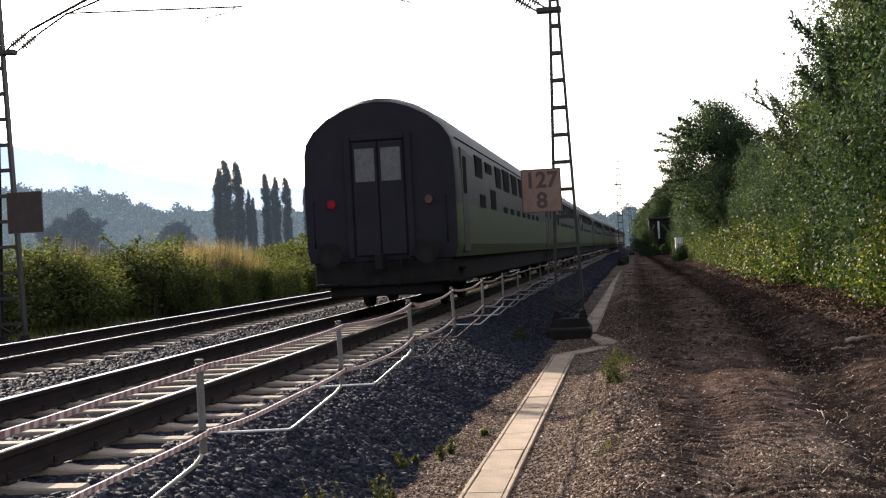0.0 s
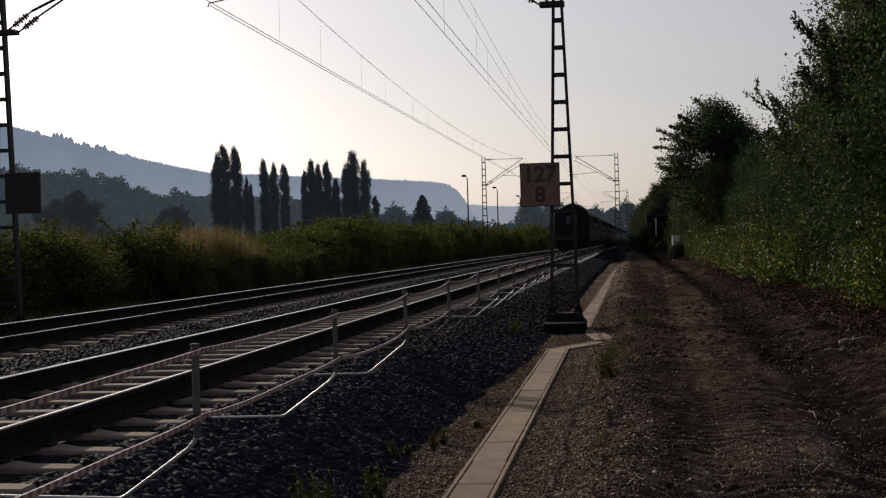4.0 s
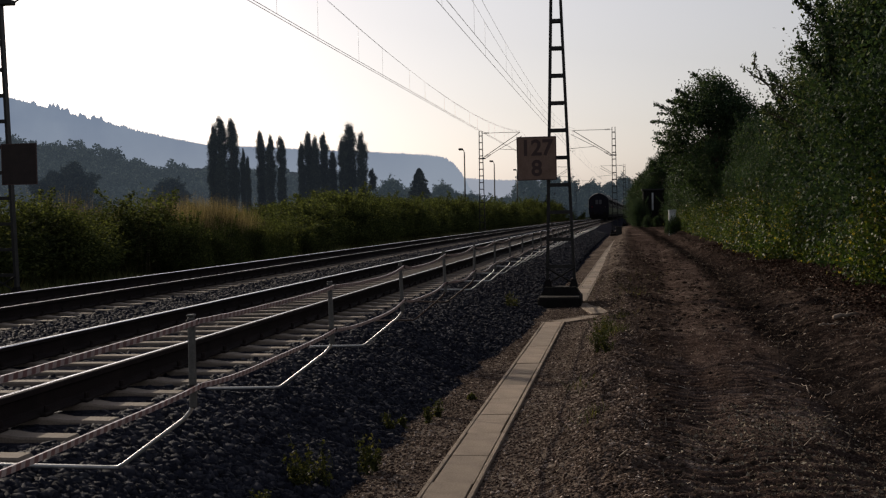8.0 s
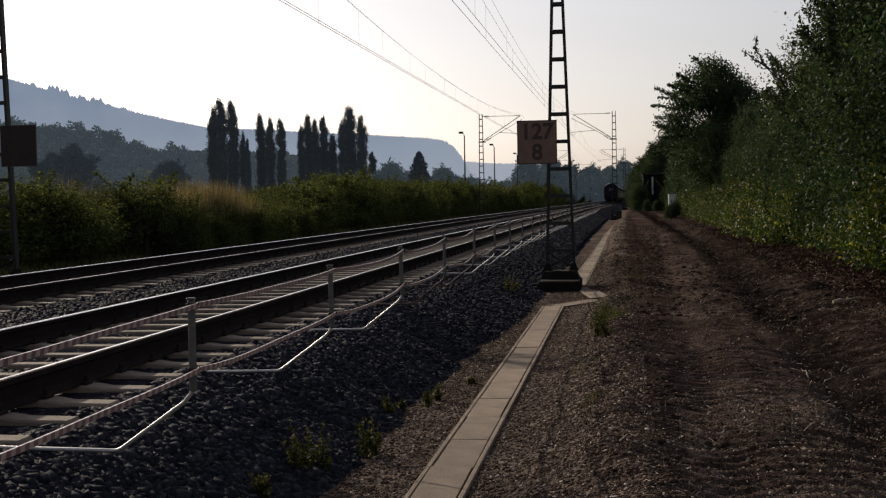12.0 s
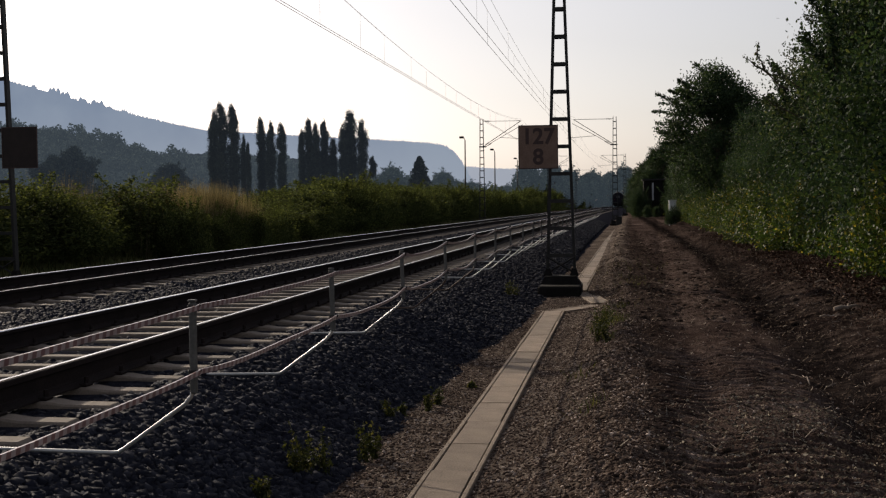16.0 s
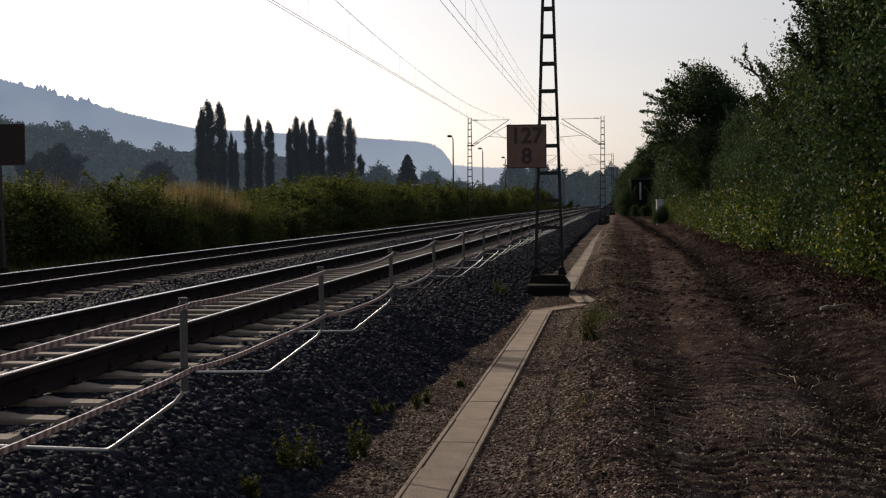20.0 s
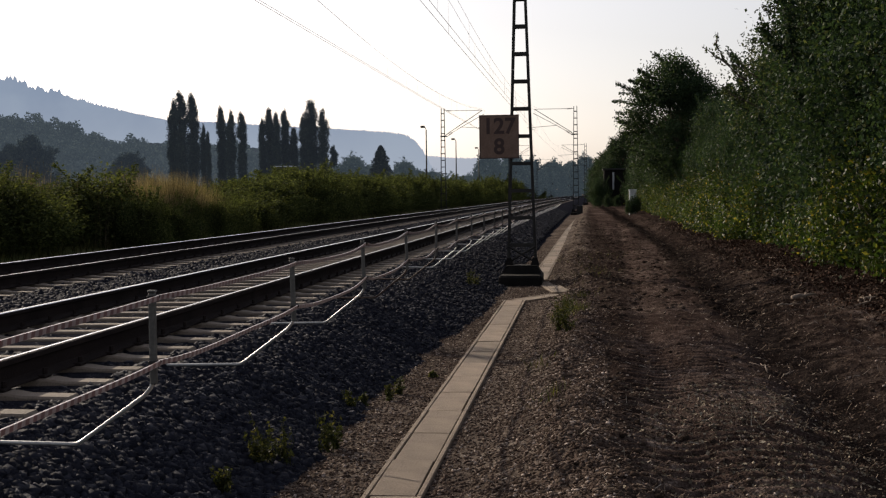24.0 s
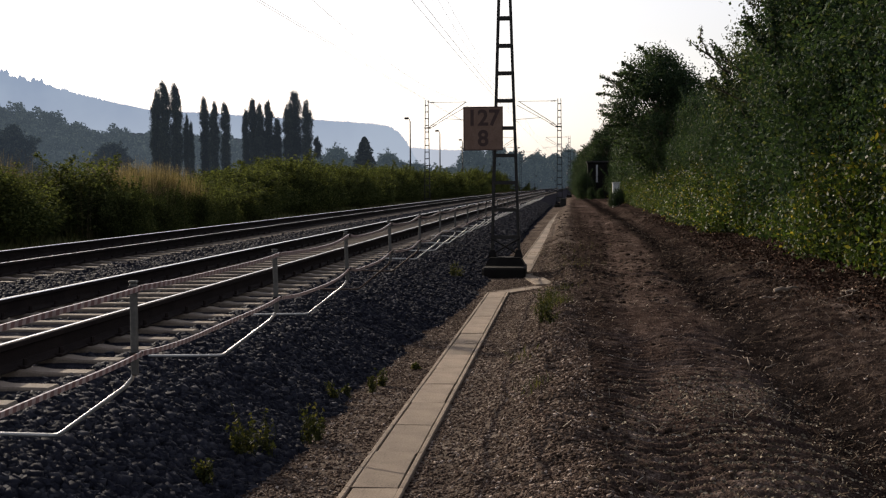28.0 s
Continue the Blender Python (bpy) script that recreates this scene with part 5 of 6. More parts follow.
# trees further off
g_far = "field trees in the distance"
for x, y, s, zs in ((-84, 200, 0.95, 1.12), (-67.5, 200, 0.75, 0.85), (-90, 205, 0.9, 1.0), (-41, 255, 0.85, 0.9), (-38.5, 262, 0.75, 0.75), (-34.5, 250, 0.62, 0.75), (-31.0, 262, 0.72, 0.8), (-29.0, 266, 0.6, 0.66), (-46, 268, 0.6, 0.7),
                    (-30, 300, 0.8, 0.65), (-24, 310, 0.9, 0.7), (-18, 300, 0.8, 0.75), (-13, 290, 0.75, 0.9), (-9, 270, 0.8, 0.95), (-12, 240, 0.7, 0.85), (-8, 330, 0.9, 1.0), (-3, 360, 0.9, 1.0), (-16, 340, 0.9, 0.9), (2.5, 400, 1.0, 1.0), (-11, 300, 0.9, 1.0), (-6.5, 300, 0.6, 0.8), (-20, 280, 0.8, 0.7), (-27, 285, 0.8, 0.65), (-33, 310, 0.8, 0.65), (-14, 380, 1.1, 1.1), (-4, 420, 1.1, 1.1), (7, 430, 1.2, 1.2),
                    (18, 380, 1.2, 1.2), (14, 300, 1.0, 1.0), (20, 250, 1.1, 1.1), (16, 205, 1.0, 1.0)):
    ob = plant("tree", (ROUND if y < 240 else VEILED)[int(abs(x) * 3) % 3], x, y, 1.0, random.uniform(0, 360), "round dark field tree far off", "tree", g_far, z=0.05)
    ob.scale = (s, s, zs * (0.66 if -30 < x < -12 else 0.9 if x < 0 else 1.0))


def build_conifer(x, y, h):
    ob = thing("conifer", pose(x, y, 0.05), "dark pointed conifer among field trees", "conifer", g_far)
    part_of("trunk", wood_mesh([([(0, 0, -0.2), (0, 0, h * 0.9)], 0.2, 0.04)]), ob)
    n = 6000
    z = gr.uniform(0.06, 1, n) ** 0.9
    a = gr.uniform(0, 2 * np.pi, n)
    tier = 0.62 + 0.38 * np.abs(np.sin(z * 17 + 1.3 * np.sin(a * 3)))
    r = (1 - z) ** 0.65 * h * 0.36 * gr.uniform(0.15, 1.0, n) ** 0.5 * tier * (1 + 0.3 * np.sin(a * 4 + z * 7))
    v, f = leaf_quads(np.stack([r * np.cos(a), r * np.sin(a), 0.5 + z * h * 0.97 - 0.12 * r], 1), 0.22, gr, 0.5)
    part_of("crown", fast_mesh("crown", v, f, M["leaf_poplar"]), ob)


build_conifer(-33.5, 245, 10.3)

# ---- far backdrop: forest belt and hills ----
# haze painted into the glowing colours of woods and hills
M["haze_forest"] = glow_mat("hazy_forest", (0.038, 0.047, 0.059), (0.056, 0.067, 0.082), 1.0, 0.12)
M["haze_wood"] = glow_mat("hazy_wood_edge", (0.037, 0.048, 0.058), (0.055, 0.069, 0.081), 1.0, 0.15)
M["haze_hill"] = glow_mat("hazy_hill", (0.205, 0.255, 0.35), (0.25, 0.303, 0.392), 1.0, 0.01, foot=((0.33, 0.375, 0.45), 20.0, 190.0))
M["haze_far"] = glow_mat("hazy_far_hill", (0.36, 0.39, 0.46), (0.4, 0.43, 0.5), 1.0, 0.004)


def ridge(name, label, dist, az0, az1, steps, height, rough, mat):
    """A long hill standing on the plain: azimuths in degrees to the left of the line."""
    az = np.linspace(az0, az1, steps)
    x, y = -dist * np.sin(np.radians(az)), dist * np.cos(np.radians(az))
    h = height(az) + rough * (np.abs(value_noise(az * 60, az * 0, 1.0, 41)) + 0.6 * np.abs(value_noise(az * 190, az * 0, 1.0, 42)))
    v = np.concatenate([np.stack([x, y, 0 * x - 5], 1), np.stack([x, y, h], 1), np.stack([x * 1.25, y * 1.25, 0 * x - 5], 1)])
    i = np.arange(steps - 1)
    f = np.concatenate([np.stack([i, i + 1, i + 1 + steps, i + steps], 1), np.stack([i + steps, i + 1 + steps, i + 1 + 2 * steps, i + 2 * steps], 1)])
    tagged(new(name, fast_mesh(name, v, f, mat)), label, "hill", kind="structure")


def forest_crest(a):
    return np.interp(a, (2, 9, 10.3, 11.4, 15, 18.8, 19.8, 21, 23.4, 26, 60), (6, 7, 10, 16, 18.5, 19.5, 19, 22, 25.5, 27.5, 28)) + 0.6


def wood_crest(a):
    return np.interp(a, (12, 18, 19.5, 22, 25, 60), (3, 10, 12, 14, 17, 18)) + 1.5


def far_woods():
    rnd = np.random.default_rng(61)
    pts = []
    for dist, drop, crest, a0 in ((417, 0.0, forest_crest, 2.5), (407, 2.6, forest_crest, 6), (396, 6.0, forest_crest, 9), (384, 10.0, forest_crest, 11),
                                  (357, 0.0, wood_crest, 13), (348, 3.5, wood_crest, 15), (340, 7.0, wood_crest, 17)):
        for a in np.arange(a0, 33, 0.46):
            a = a + rnd.uniform(-0.2, 0.2)
            r = rnd.uniform(2.0, 4.6)
            h = float(crest(a)) - drop + rnd.normal() * 0.9
            if h < 4:
                continue
            n = int(55 * r * r)
            d = rnd.normal(size=(n, 3))
            d /= np.linalg.norm(d, axis=1, keepdims=True)
            lump = 1 + 0.18 * np.sin(d[:, :1] * 5 + a * 9) * np.cos(d[:, 2:] * 6 + a * 5)
            c = np.array((-dist * math.sin(radians(a)), dist * math.cos(radians(a)), h - r * 1.15))
            pts.append(c + d * lump * rnd.uniform(0.6, 1.02, (n, 1)) * (r, r, r * 1.2))
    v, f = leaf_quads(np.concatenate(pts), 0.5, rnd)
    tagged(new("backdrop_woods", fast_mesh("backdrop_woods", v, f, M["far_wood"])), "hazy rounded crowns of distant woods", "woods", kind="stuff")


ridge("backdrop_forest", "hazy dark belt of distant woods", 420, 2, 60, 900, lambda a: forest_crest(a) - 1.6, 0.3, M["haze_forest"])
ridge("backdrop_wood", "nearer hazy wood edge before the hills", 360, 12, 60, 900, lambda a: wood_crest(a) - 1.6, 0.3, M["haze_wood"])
far_woods()


def spruces(a):
    """Single spruces that stand out of the hill's ridge."""
    h = np.zeros_like(a)
    for c, tall in ((24.63, 9), (24.5, 11), (24.33, 12), (24.13, 8), (23.95, 10), (23.37, 7), (23.25, 5), (22.85, 9), (22.7, 6), (22.53, 9), (22.2, 4), (21.6, 4), (25.3, 5)):
        h = np.maximum(h, tall * np.clip(1 - np.abs(a - c) / 0.11, 0, 1) ** 0.5)
    return h


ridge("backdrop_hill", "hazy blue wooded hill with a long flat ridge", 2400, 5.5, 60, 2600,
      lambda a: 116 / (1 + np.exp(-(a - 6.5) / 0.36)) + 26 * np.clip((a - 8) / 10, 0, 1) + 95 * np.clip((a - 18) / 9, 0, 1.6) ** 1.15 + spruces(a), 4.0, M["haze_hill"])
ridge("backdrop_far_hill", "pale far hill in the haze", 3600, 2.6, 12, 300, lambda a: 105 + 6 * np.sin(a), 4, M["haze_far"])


# ---- things in the distance ----
def build_lamp_post(x, y):
    ob = thing("lamp_post", pose(x, y, 0.0), "slim grey lamp post with one short arm", "lamp post", "lamp posts beyond the hedge")
    tube("pole", [(0, 0, -0.3), (0, 0, 7.6)], 0.09, M["mast"], ob, sides=8, radii=[0.1, 0.06])
    tube("arm", [(0, 0, 7.55), (-0.08, 0, 7.82), (-0.2, 0, 7.9)], 0.04, M["mast"], ob)
    part("lantern", boxes(((-0.58, -0.14, 7.8), (-0.12, 0.14, 8.02)), bevel=0.05), M["mast"], ob)


for x, y in ((-11.0, 130), (-10.8, 160), (-10.4, 192)):
    build_lamp_post(x, y)

M["greenhouse"] = plain("white_greenhouse_film", (0.576, 0.592, 0.592), 0.5)
M["wall_grey"] = worn("grey_render", (0.3, 0.31, 0.32), (0.38, 0.39, 0.4), (0.46, 0.46, 0.46), 1, 20, 0.9)
M["dark_glass"] = plain("dark_glass", (0.015, 0.017, 0.02), 0.25, 0, 0.25)


def build_greenhouse(x, y, length, top):
    ob = thing("greenhouse", pose(x, y, 0.0), "long low white greenhouse behind the hedge", "greenhouse", "greenhouses in the fields")
    vs, fs = [], []
    n = 9
    for e in (0, length):
        vs += [(e, 4 * math.cos(math.pi * k / n), -0.2 + (top + 0.2) * math.sin(math.pi * k / n) ** 0.6) for k in range(n + 1)]
    fs += [(k, k + 1, k + n + 2, k + n + 1) for k in range(n)] + [tuple(range(n + 1)), tuple(range(n + 1, 2 * n + 2))[::-1]]
    part_of("cover", mesh_of("cover", vs, fs, M["greenhouse"]), ob)
    for k in range(0, int(length) + 1, 4):
        tube("hoop", [(k, 4.02 * math.cos(math.pi * q / n), -0.2 + (top + 0.25) * math.sin(math.pi * q / n) ** 0.6) for q in range(n + 1)], 0.05, M["mast"], ob, sides=4)


build_greenhouse(-29, 172, 10, 2.9)
build_greenhouse(-26, 264, 11, 3.4)


def build_house(x, y, w, d, h):
    ob = thing("house", pose(x, y, 0.0), "small grey flat-roofed building behind the hedge", "house")
    part("wall", boxes(((-w / 2, -d / 2, -0.2), (w / 2, d / 2, h))), M["wall_grey"], ob)
    part("roof", boxes(((-w / 2 - 0.2, -d / 2 - 0.2, h), (w / 2 + 0.2, d / 2 + 0.2, h + 0.25)), bevel=0.03), M["mast"], ob)
    for k in range(3):
        xw = -w / 2 + w * (k + 0.5) / 3
        win = part("window", boxes(((xw - 0.5, -d / 2 - 0.03, h - 1.7), (xw + 0.5, -d / 2 + 0.02, h - 0.6))), M["greenhouse"], ob)
        part("pane", boxes(((xw - 0.44, -d / 2 - 0.045, h - 1.64), (xw + 0.44, -d / 2 - 0.034, h - 0.66))), M["dark_glass"], win)


build_house(-12.6, 270, 3.6, 4, 3.6)


def build_hut():
    ob = thing("hut", pose(8.3, 150, -0.6), "small dark trackside hut with a pale door panel", "hut")
    part("wall", boxes(((-0.9, -1.2, -0.1), (1.5, 1.2, 4.15))), M["foundation"], ob)
    part("roof", boxes(((-1.05, -1.4, 4.15), (1.6, 1.4, 4.35)), bevel=0.04), M["mast"], ob)
    part("door", boxes(((0.06, -1.24, 1.9), (0.26, -1.203, 3.9)), bevel=0.01), M["wall_grey"], ob, "pale grey door panel")
    part("handle", boxes(((0.2, -1.27, 2.5), (0.24, -1.243, 2.65))), M["mast"], ob)


build_hut()


def build_cabinet(x, y, w, h, mat, label):
    ob = thing("trackside_cabinet", pose(x, y, -0.72), label, "cabinet", "trackside cabinets")
    part("body", boxes(((-w / 2, -0.3, -0.1), (w / 2, 0.3, h)), bevel=0.03), mat, ob)
    part("lid", boxes(((-w / 2 - 0.04, -0.35, h), (w / 2 + 0.04, 0.35, h + 0.06)), bevel=0.015), mat, ob)
    door = part("door", boxes(((-w / 2 + 0.06, -0.325, 0.1), (w / 2 - 0.06, -0.302, h - 0.08)), bevel=0.006), mat, ob)
    part("handle", boxes(((w / 2 - 0.16, -0.345, h * 0.5), (w / 2 - 0.12, -0.326, h * 0.5 + 0.14))), M["mast"], door)


build_cabinet(4.5, 104.2, 0.5, 0.6, M["mast"], "dark trackside switch cabinet beside a mast")
build_cabinet(8.25, 92, 0.5, 1.85, M["greenhouse"], "small white cabinet half hidden by bushes")
for x, y, s in ((8.6, 157, 1.15), (7.6, 168, 1.2), (10.5, 160, 1.3), (9.0, 180, 1.4), (6.9, 147, 0.7), (8.4, 91.0, 0.26), (8.05, 91.2, 0.22), (7.6, 139, 0.28), (6.4, 136, 0.25), (8.6, 141, 0.25)):
    ob = plant("tall_shrub", TALL[int(y) % 4], x, y, s, y * 9, "dark bush beside the earth track", "shrub", "bushes round the hut")


# ---- passenger train ----
M["coach_green"] = worn("coach_green_paint", (0.035, 0.0477, 0.0202), (0.0435, 0.0572, 0.0249), (0.0526, 0.0659, 0.031), 1.5, 30, 0.6, 0, 0.05, 0.12)
M["coach_grey"] = worn("coach_grey_paint", (0.021, 0.0228, 0.0232), (0.0262, 0.028, 0.028), (0.0315, 0.0325, 0.0318), 1.5, 30, 0.6, 0, 0.05, 0.12)
M["coach_end"] = worn("coach_dark_end_paint", (0.0105, 0.01, 0.0145), (0.0135, 0.0128, 0.018), (0.0165, 0.0155, 0.021), 1.5, 30, 0.75, 0, 0.04, 0.05)
M["coach_roof"] = worn("coach_roof_paint", (0.054, 0.054, 0.0567), (0.0756, 0.0756, 0.0756), (0.0972, 0.0945, 0.0918), 2, 30, 0.7, 0.0, 0.1, 0.15)
M["coach_under"] = worn("brake_dust_black", (0.006, 0.0057, 0.006), (0.01, 0.0095, 0.01), (0.016, 0.0145, 0.014), 4, 40, 0.9, 0, 0.3, 0.05)
M["coach_glass"] = plain("dark_coach_glass", (0.0075, 0.008, 0.01), 0.9, 0, 0.02)
M["door_pane"] = plain("pale_door_pane", (0.06, 0.06, 0.068), 0.4, 0, 0.2)
M["tail_lamp"] = plain("red_tail_lamp", (0.06, 0.004, 0.008), 0.6, 0, 0.05, ((1.0, 0.03, 0.07), 0.016))
M["dull_lamp"] = plain("dull_red_lamp", (0.03, 0.006, 0.009), 0.4, 0, 0.3)
COACH = 26.4
SECTION = [(1.36, 0.92), (1.415, 1.15), (1.42, 1.9), (1.415, 2.4), (1.395, 2.9), (1.35, 3.1), (1.21, 3.36), (0.95, 3.62), (0.6, 3.84), (0.3, 3.95), (0.0, 3.98)]


def dome(z, drop):
    """The roof comes down towards the coach's ends."""
    return z if z <= 3.1 else 3.1 + (z - 3.1) * drop


def coach_loft(points, stations, mirror=True):
    """A strip of the coach's skin along its length, both sides or over the top."""
    verts, faces = [], []
    for y, s, drop in stations:
        row = [(x * s, y, dome(z, drop)) for x, z in points]
        if mirror:
            row += [(-x * s, y, dome(z, drop)) for x, z in points[::-1]]
        verts += row
    n = len(points) * (2 if mirror else 1)
    for k in range(len(stations) - 1):
        for q in range(n - 1):
            if mirror and q == len(points) - 1 and points[-1][0] > 0.01:
                continue
            a = k * n + q
            faces.append((a, a + 1, a + n + 1, a + n))
    return verts, faces


STATIONS = [(0.0, 0.98, 0.8), (0.06, 0.99, 0.84), (0.25, 0.998, 0.9), (0.7, 1, 0.95), (1.3, 1, 0.98), (2.0, 1, 1), (24.1, 1, 1), (24.8, 1, 0.98), (25.4, 1, 0.93), (25.85, 0.997, 0.86), (26.04, 0.985, 0.79), (26.1, 0.98, 0.8)]


def build_coach():
    c = thing("railway_coach", pose(0, 0, 0), "dark green and grey passenger coach with a rounded silver roof", "railway coach", "coaches of the passing train")
    for name, pts, mat in (("lower_side", SECTION[:3], M["coach_green"]), ("upper_side", SECTION[2:6], M["coach_grey"]), ("roof", SECTION[5:], M["coach_roof"])):
        v, f = coach_loft(pts, STATIONS)
        part_of(name, mesh_of(name, v, f, mat, name == "roof"), c)
    for y in (0.0, 26.1):
        s, d = 0.98, 0.8
        ring = [(x * s, y, dome(z, d)) for x, z in SECTION] + [(-x * s, y, dome(z, d)) for x, z in SECTION[-2::-1]]
        part_of("end_wall", mesh_of("end_wall", ring, [tuple(range(len(ring)))[::1 if y == 0 else -1]], M["coach_end"]), c, "dark end wall")
        o = -1 if y == 0 else 1

        def slab(x0, x1, z0, z1, d0, d1, bevel=0.01):
            return boxes(((x0, y + o * d0, z0), (x1, y + o * d1, z1)), bevel=bevel)

        part("gangway_frame", boxes(*[((a, min(y + o * 0.004, y + o * 0.06), b), (e, max(y + o * 0.004, y + o * 0.06), g)) for a, b, e, g in
                                      ((-0.62, 0.95, -0.5, 3.22), (0.5, 0.95, 0.62, 3.22), (-0.5, 3.1, 0.5, 3.22))], bevel=0.02), M["coach_end"], c, "black rubber gangway frame")
        for s2 in (-1, 1):
            leaf = part("gangway_door", slab(s2 * 0.24 - 0.225, s2 * 0.24 + 0.225, 1.02, 3.08, 0.004, 0.05), M["coach_end"], c)
            part("pane", slab(s2 * 0.24 - 0.18, s2 * 0.24 + 0.18, 2.36, 2.96, 0.051, 0.056, 0.0), M["door_pane"], leaf, "pale window pane")
            lamp = bmesh.new()
            bmesh.ops.create_cone(lamp, cap_ends=True, segments=14, radius1=0.085, radius2=0.075, depth=0.05, matrix=Matrix.Translation((s2 * 0.9, y + o * 0.03, 1.98)) @ Matrix.Rotation(radians(90), 4, "X"))
            part("tail_lamp", lamp, (M["tail_lamp"] if s2 < 0 else M["dull_lamp"]) if y == 0 else M["coach_under"], c, "red tail lamp")
            buf = bmesh.new()
            tubes(buf, [(s2 * 0.88, y, 1.06), (s2 * 0.88, y + o * 0.4, 1.06)], 0.09, 10)
            tubes(buf, [(s2 * 0.88, y + o * 0.4, 1.06), (s2 * 0.88, y + o * 0.45, 1.06)], 0.23, 14)
            part("buffer", buf, M["coach_under"], c)
            part("end_step", slab(s2 * 1.0 - 0.22, s2 * 1.0 + 0.22, 0.5, 0.54, 0.0, 0.22), M["coach_under"], c)
            tube("grab_rail", [(s2 * 1.22, y + o * 0.02, 1.2), (s2 * 1.22, y + o * 0.07, 1.25), (s2 * 1.22, y + o * 0.07, 2.0), (s2 * 1.22, y + o * 0.02, 2.05)], 0.014, M["coach_under"], c)
        tube("brake_hose", [(0.35, y + o * 0.02, 0.95), (0.35, y + o * 0.2, 0.8), (0.36, y + o * 0.25, 0.5), (0.3, y + o * 0.2, 0.42)], 0.025, M["coach_under"], c)
        part("coupling", slab(-0.07, 0.07, 0.75, 1.05, 0.0, 0.4, 0.02), M["coach_under"], c)
    part("underframe", boxes(((-1.28, 0.02, 0.46), (1.28, 26.08, 0.93)), bevel=0.03), M["coach_under"], c)
    # dark blocks added to stand for the shade below the coach ends
    for y0, y1 in ((0.15, 2.0), (24.1, 25.95)):
        part("brake_rigging", boxes(((-1.05, y0, 0.27), (1.05, y1, 0.47)), bevel=0.03), M["coach_under"], c)
    part("skirt_box", boxes(((-1.1, 8.5, 0.35), (1.1, 11.5, 0.79)), ((-1.05, 12.5, 0.4), (1.05, 15.0, 0.79)), ((-1.1, 16, 0.38), (1.1, 17.4, 0.79)), bevel=0.04), M["coach_under"], c)
    for yb in (3.6, 22.5):
        bg = part("bogie", boxes(((-1.13, yb - 1.7, 0.42), (-0.98, yb + 1.7, 0.68)), ((0.98, yb - 1.7, 0.42), (1.13, yb + 1.7, 0.68)), ((-1.0, yb - 0.3, 0.45), (1.0, yb + 0.3, 0.78)), bevel=0.03), M["coach_under"], c)
        for yw in (yb - 1.25, yb + 1.25):
            ws = bmesh.new()
            for sx in (-0.755, 0.755):
                tubes(ws, [(sx - 0.065, yw, 0.46), (sx + 0.065, yw, 0.46)], 0.458, 22)
            tubes(ws, [(-0.9, yw, 0.46), (0.9, yw, 0.46)], 0.08, 8)
            part("wheelset", ws, M["coach_under"], bg, "steel wheels on an axle")
    for sx in (-1, 1):
        upper = [(3.1, 4.2, 2.56, 2.93), (5.0, 6.1, 2.74, 2.9), (7.1, 8.2, 2.5, 2.93)] + [(8.95 + 2.3 * k, 10.35 + 2.3 * k, 2.49, 2.96) for k in range(6)] + [(22.4, 23.4, 2.56, 2.93)]
        lower = [(3.6, 4.6, 1.94, 2.16), (5.7, 6.8, 1.95, 2.34)] + [(8.6 + 1.85 * k, 9.6 + 1.85 * k, 1.93, 2.03) for k in range(7)]
        for y0, y1, z0, z1 in upper + lower:
            win = part("window", boxes(((sx * 1.36, y0 - 0.05, z0 - 0.04), (sx * 1.422, y1 + 0.05, z1 + 0.03)), bevel=0.008), M["coach_under"], c)
            part("pane", boxes(((sx * 1.422, y0, z0), (sx * 1.427, y1, z1))), M["coach_glass"], win)
        for yd in (1.15, 24.95):
            dr = part("door", boxes(((sx * 1.35, yd - 0.42, 1.0), (sx * 1.426, yd + 0.42, 2.95)), bevel=0.015), M["coach_grey"], c)
            part("pane", boxes(((sx * 1.426, yd - 0.25, 2.1), (sx * 1.432, yd + 0.25, 2.8))), M["coach_glass"], dr)
            part("door_step", boxes(((sx * 1.2, yd - 0.4, 0.45), (sx * 1.42, yd + 0.4, 0.48)), ((sx * 1.2, yd - 0.4, 0.7), (sx * 1.42, yd + 0.4, 0.73))), M["coach_under"], c)
        tube("gutter", [(sx * 1.35, 0.5, 3.11), (sx * 1.35, 25.6, 3.11)], 0.02, M["coach_under"], c, sides=4)
    for k in range(9):
        part("roof_vent", boxes(((-0.13, 2.6 + 2.6 * k, 3.9), (0.13, 3.0 + 2.6 * k, 4.01)), bevel=0.03), M["coach_roof"], c)
    return c


coaches = [build_coach()]
for k in range(1, 9):
    coaches.append(copy_thing(coaches[0], pose(0, 0, 0)))

# ---- wheel loader on the field road ----
M["loader_yellow"] = worn("loader_cream_yellow", (0.45, 0.36, 0.14), (0.55, 0.45, 0.2), (0.6, 0.5, 0.26), 3, 30, 0.5)
M["loader_roof"] = worn("loader_grey_roof", (0.3, 0.33, 0.38), (0.4, 0.44, 0.5), (0.5, 0.54, 0.6), 3, 30, 0.5)
M["tyre"] = worn("black_tyre", (0.02, 0.02, 0.02), (0.03, 0.03, 0.03), (0.05, 0.045, 0.04), 6, 40, 0.9)


def clear_glass():
    m, n, l, b = base_mat("cab_glass", 0.05, 0, 0.5)
    t = n.new("ShaderNodeBsdfTransparent")
    t.inputs["Color"].default_value = (0.8, 0.83, 0.84, 1)
    g = n.new("ShaderNodeBsdfGlossy")
    g.inputs["Roughness"].default_value = 0.05
    mx = n.new("ShaderNodeMixShader")
    mx.inputs["Fac"].default_value = 0.008
    l.new(t.outputs[0], mx.inputs[1])
    l.new(g.outputs[0], mx.inputs[2])
    l.new(mx.outputs[0], n["Material Output"].inputs["Surface"])
    return m


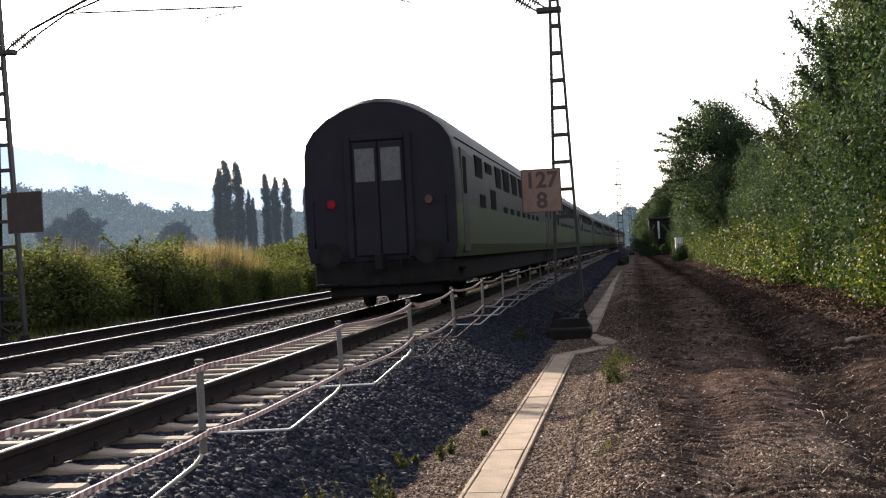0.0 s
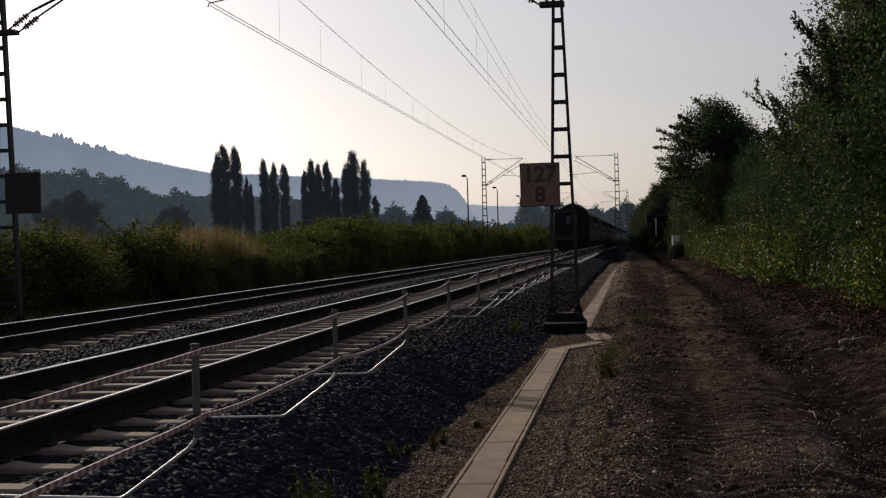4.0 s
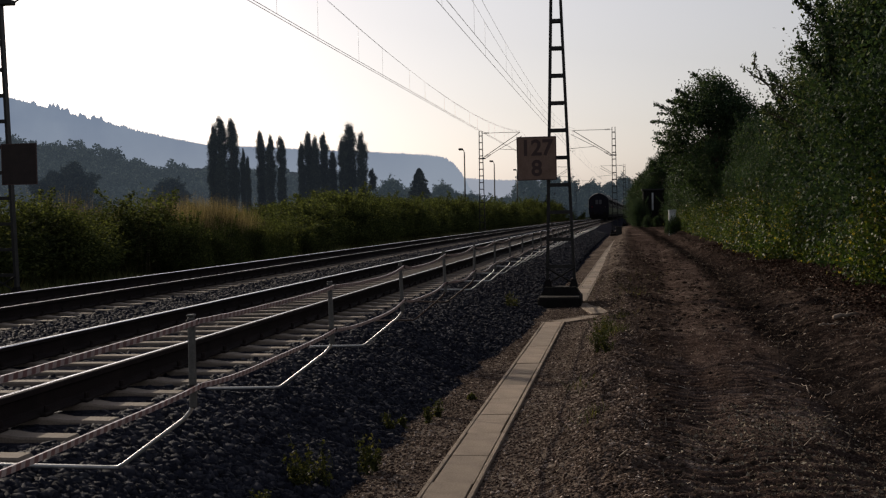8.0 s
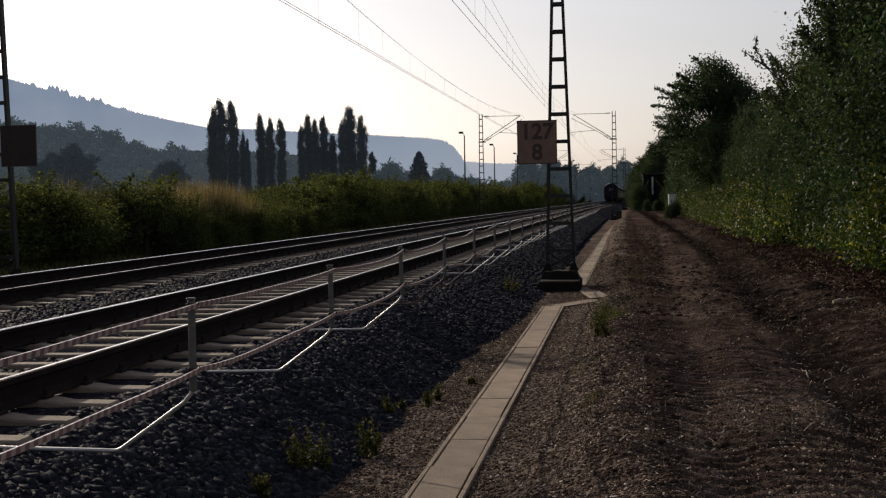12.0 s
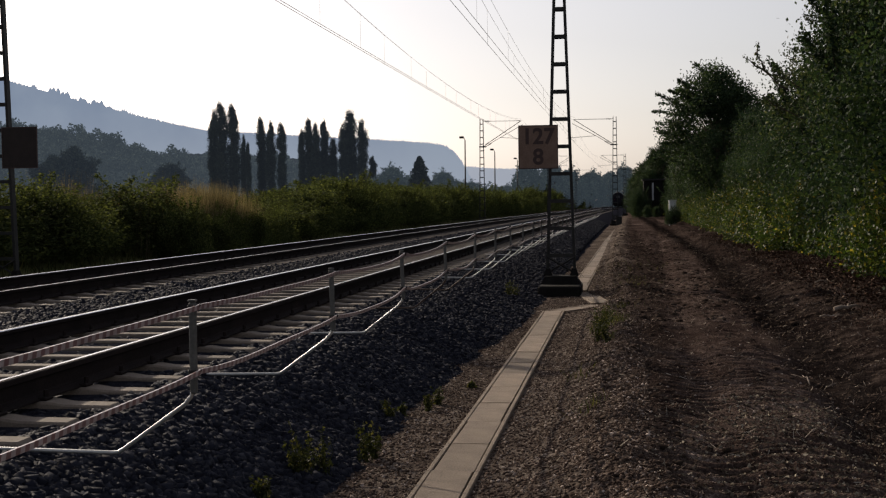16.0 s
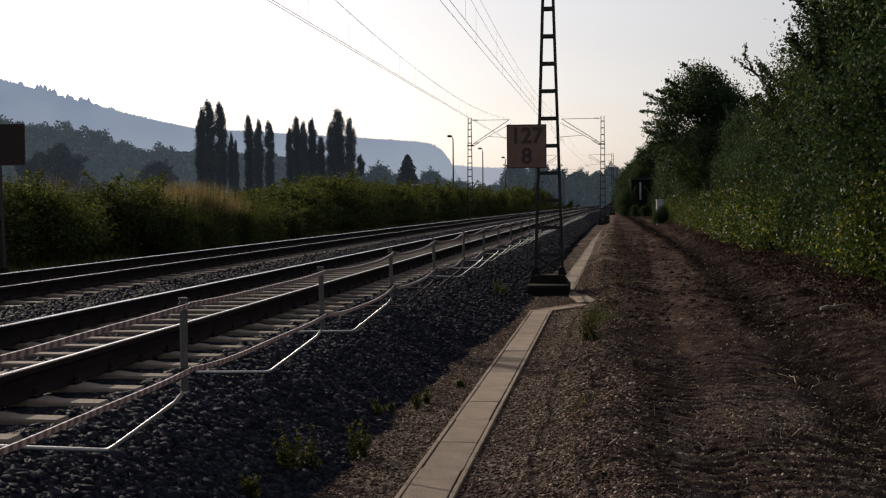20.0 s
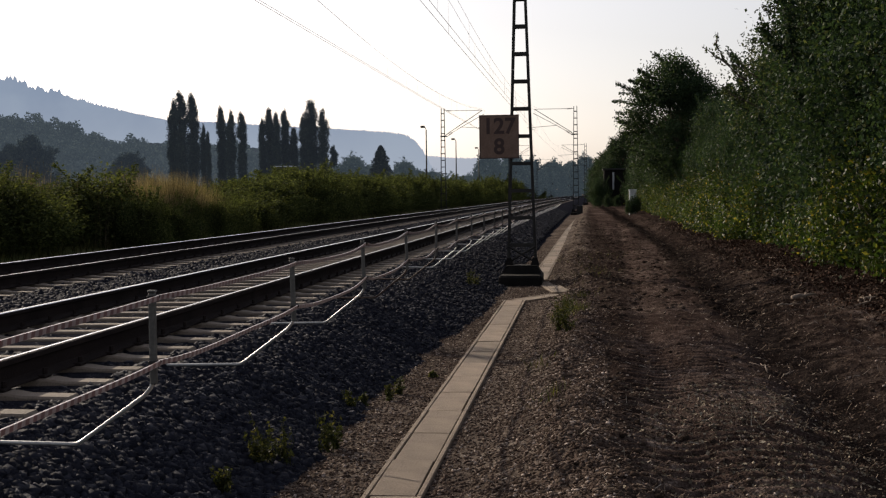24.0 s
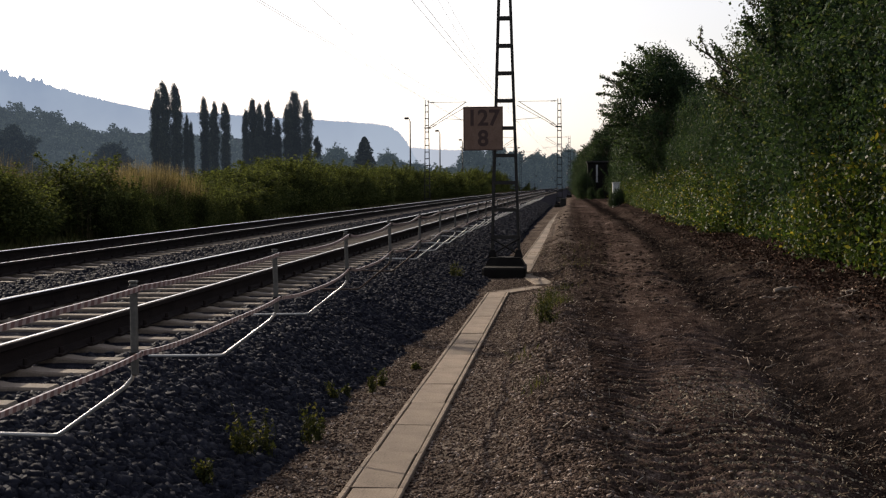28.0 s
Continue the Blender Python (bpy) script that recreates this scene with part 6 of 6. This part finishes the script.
M["cab_glass"] = clear_glass()


def build_loader():
    """Faces -y; its origin lies on the ground under the cab."""
    o = thing("wheel_loader", pose(0, 0, 0), "cream yellow wheel loader with a grey-roofed glass cab", "wheel loader")
    roof = boxes(((-0.74, -0.8, 2.92), (0.74, 0.76, 3.09)), bevel=0.06)
    part("cab_roof", roof, M["loader_roof"], o, "light grey cab roof")
    part("roof_slot", boxes(((-0.62, -0.815, 2.955), (0.62, -0.79, 3.03)), ((0.73, -0.66, 2.955), (0.75, 0.3, 3.03)), ((-0.75, -0.66, 2.955), (-0.73, 0.3, 3.03))), M["mast"], o)
    part("visor", boxes(((-0.7, -0.83, 2.84), (0.7, 0.76, 2.93))), M["mast"], o)
    for x, y in ((-0.66, -0.72), (0.66, -0.72), (-0.68, 0.1), (0.68, 0.1), (-0.66, 0.72), (0.66, 0.72)):
        tube("pillar", [(x, y, 1.35), (x * 0.97, y * 0.97, 2.86)], 0.055, M["mast"], o, sides=5)
    for lo, hi in (((-0.6, -0.73, 1.5), (0.6, -0.72, 2.78)), ((-0.6, 0.72, 1.5), (0.6, 0.73, 2.78)), ((-0.68, -0.66, 1.5), (-0.67, 0.66, 2.78)), ((0.67, -0.66, 1.5), (0.68, 0.66, 2.78))):
        g = part("window", boxes((lo, hi)), M["cab_glass"], o, "clear cab window")
        g.visible_shadow = False
    part("cab_base", boxes(((-0.78, -0.9, 0.85), (0.78, 0.9, 1.45)), bevel=0.05), M["loader_yellow"], o)
    part("seat", boxes(((-0.28, 0.1, 1.45), (0.28, 0.6, 1.75)), ((-0.28, 0.5, 1.7), (0.28, 0.65, 2.35)), bevel=0.05), M["tyre"], o)
    part("bonnet", boxes(((-0.66, 0.95, 0.9), (0.66, 3.0, 2.1)), bevel=0.12), M["loader_yellow"], o)
    part("counterweight", boxes(((-0.85, 2.9, 0.6), (0.85, 3.4, 1.3)), bevel=0.08), M["mast"], o)
    part("chassis", boxes(((-0.5, -2.3, 0.55), (0.5, 2.7, 0.95)), bevel=0.05), M["mast"], o)
    part("exhaust_pipe", tubes(bmesh.new(), [(0.4, 1.5, 1.9), (0.4, 1.5, 2.5)], 0.05, 8), M["mast"], o)
    for s in (-1, 1):
        tube("lift_arm", [(s * 0.45, -0.9, 1.5), (s * 0.45, -2.0, 1.2), (s * 0.45, -3.1, 0.5)], 0.1, M["loader_yellow"], o, sides=4)
        for y in (-1.5, 1.6):
            w = bmesh.new()
            tubes(w, [(s * 0.75, y, 0.66), (s * 0.8, y, 0.66)], 0.6, 20)
            tubes(w, [(s * 0.8, y, 0.66), (s * 1.15, y, 0.66)], 0.66, 20)
            wh = part("wheel", w, M["tyre"], o)
            part("rim", tubes(bmesh.new(), [(s * 1.1, y, 0.66), (s * 1.165, y, 0.66)], 0.34, 16), M["loader_yellow"], wh)
    part("bucket", boxes(((-1.15, -3.9, 0.2), (1.15, -3.0, 0.26)), ((-1.15, -3.06, 0.2), (1.15, -3.0, 1.0)), ((-1.15, -3.9, 0.2), (-1.1, -3.0, 0.9)), ((1.1, -3.9, 0.2), (1.15, -3.0, 0.9))), M["mast"], o)
    return o


loader = build_loader()


# ---- movement ----
def motions():
    for k, coach in enumerate(coaches):
        rows = []
        for t in (0.0, 4.0, 8.0, 12.0, 16.0, 20.0, 24.0, 28.0):
            y = 22.9 + 19.5 * t + COACH * k
            a, b = along(y + 3), along(y + 23)
            turn = math.degrees(math.atan2(a - b, 20))
            rows.append((t, pose(a - (b - a) * 0.15, y, 0, 0, 0, turn)))
        walk(coach, rows)
    rows = []
    for t in (0.0, 4.0, 8.0, 12.0, 16.0, 20.0, 24.0, 28.0):
        rows.append((t, pose(-17.2, 67.1 - 13.0 * (t - 26.0), 0.13)))
    walk(loader, rows)


motions()
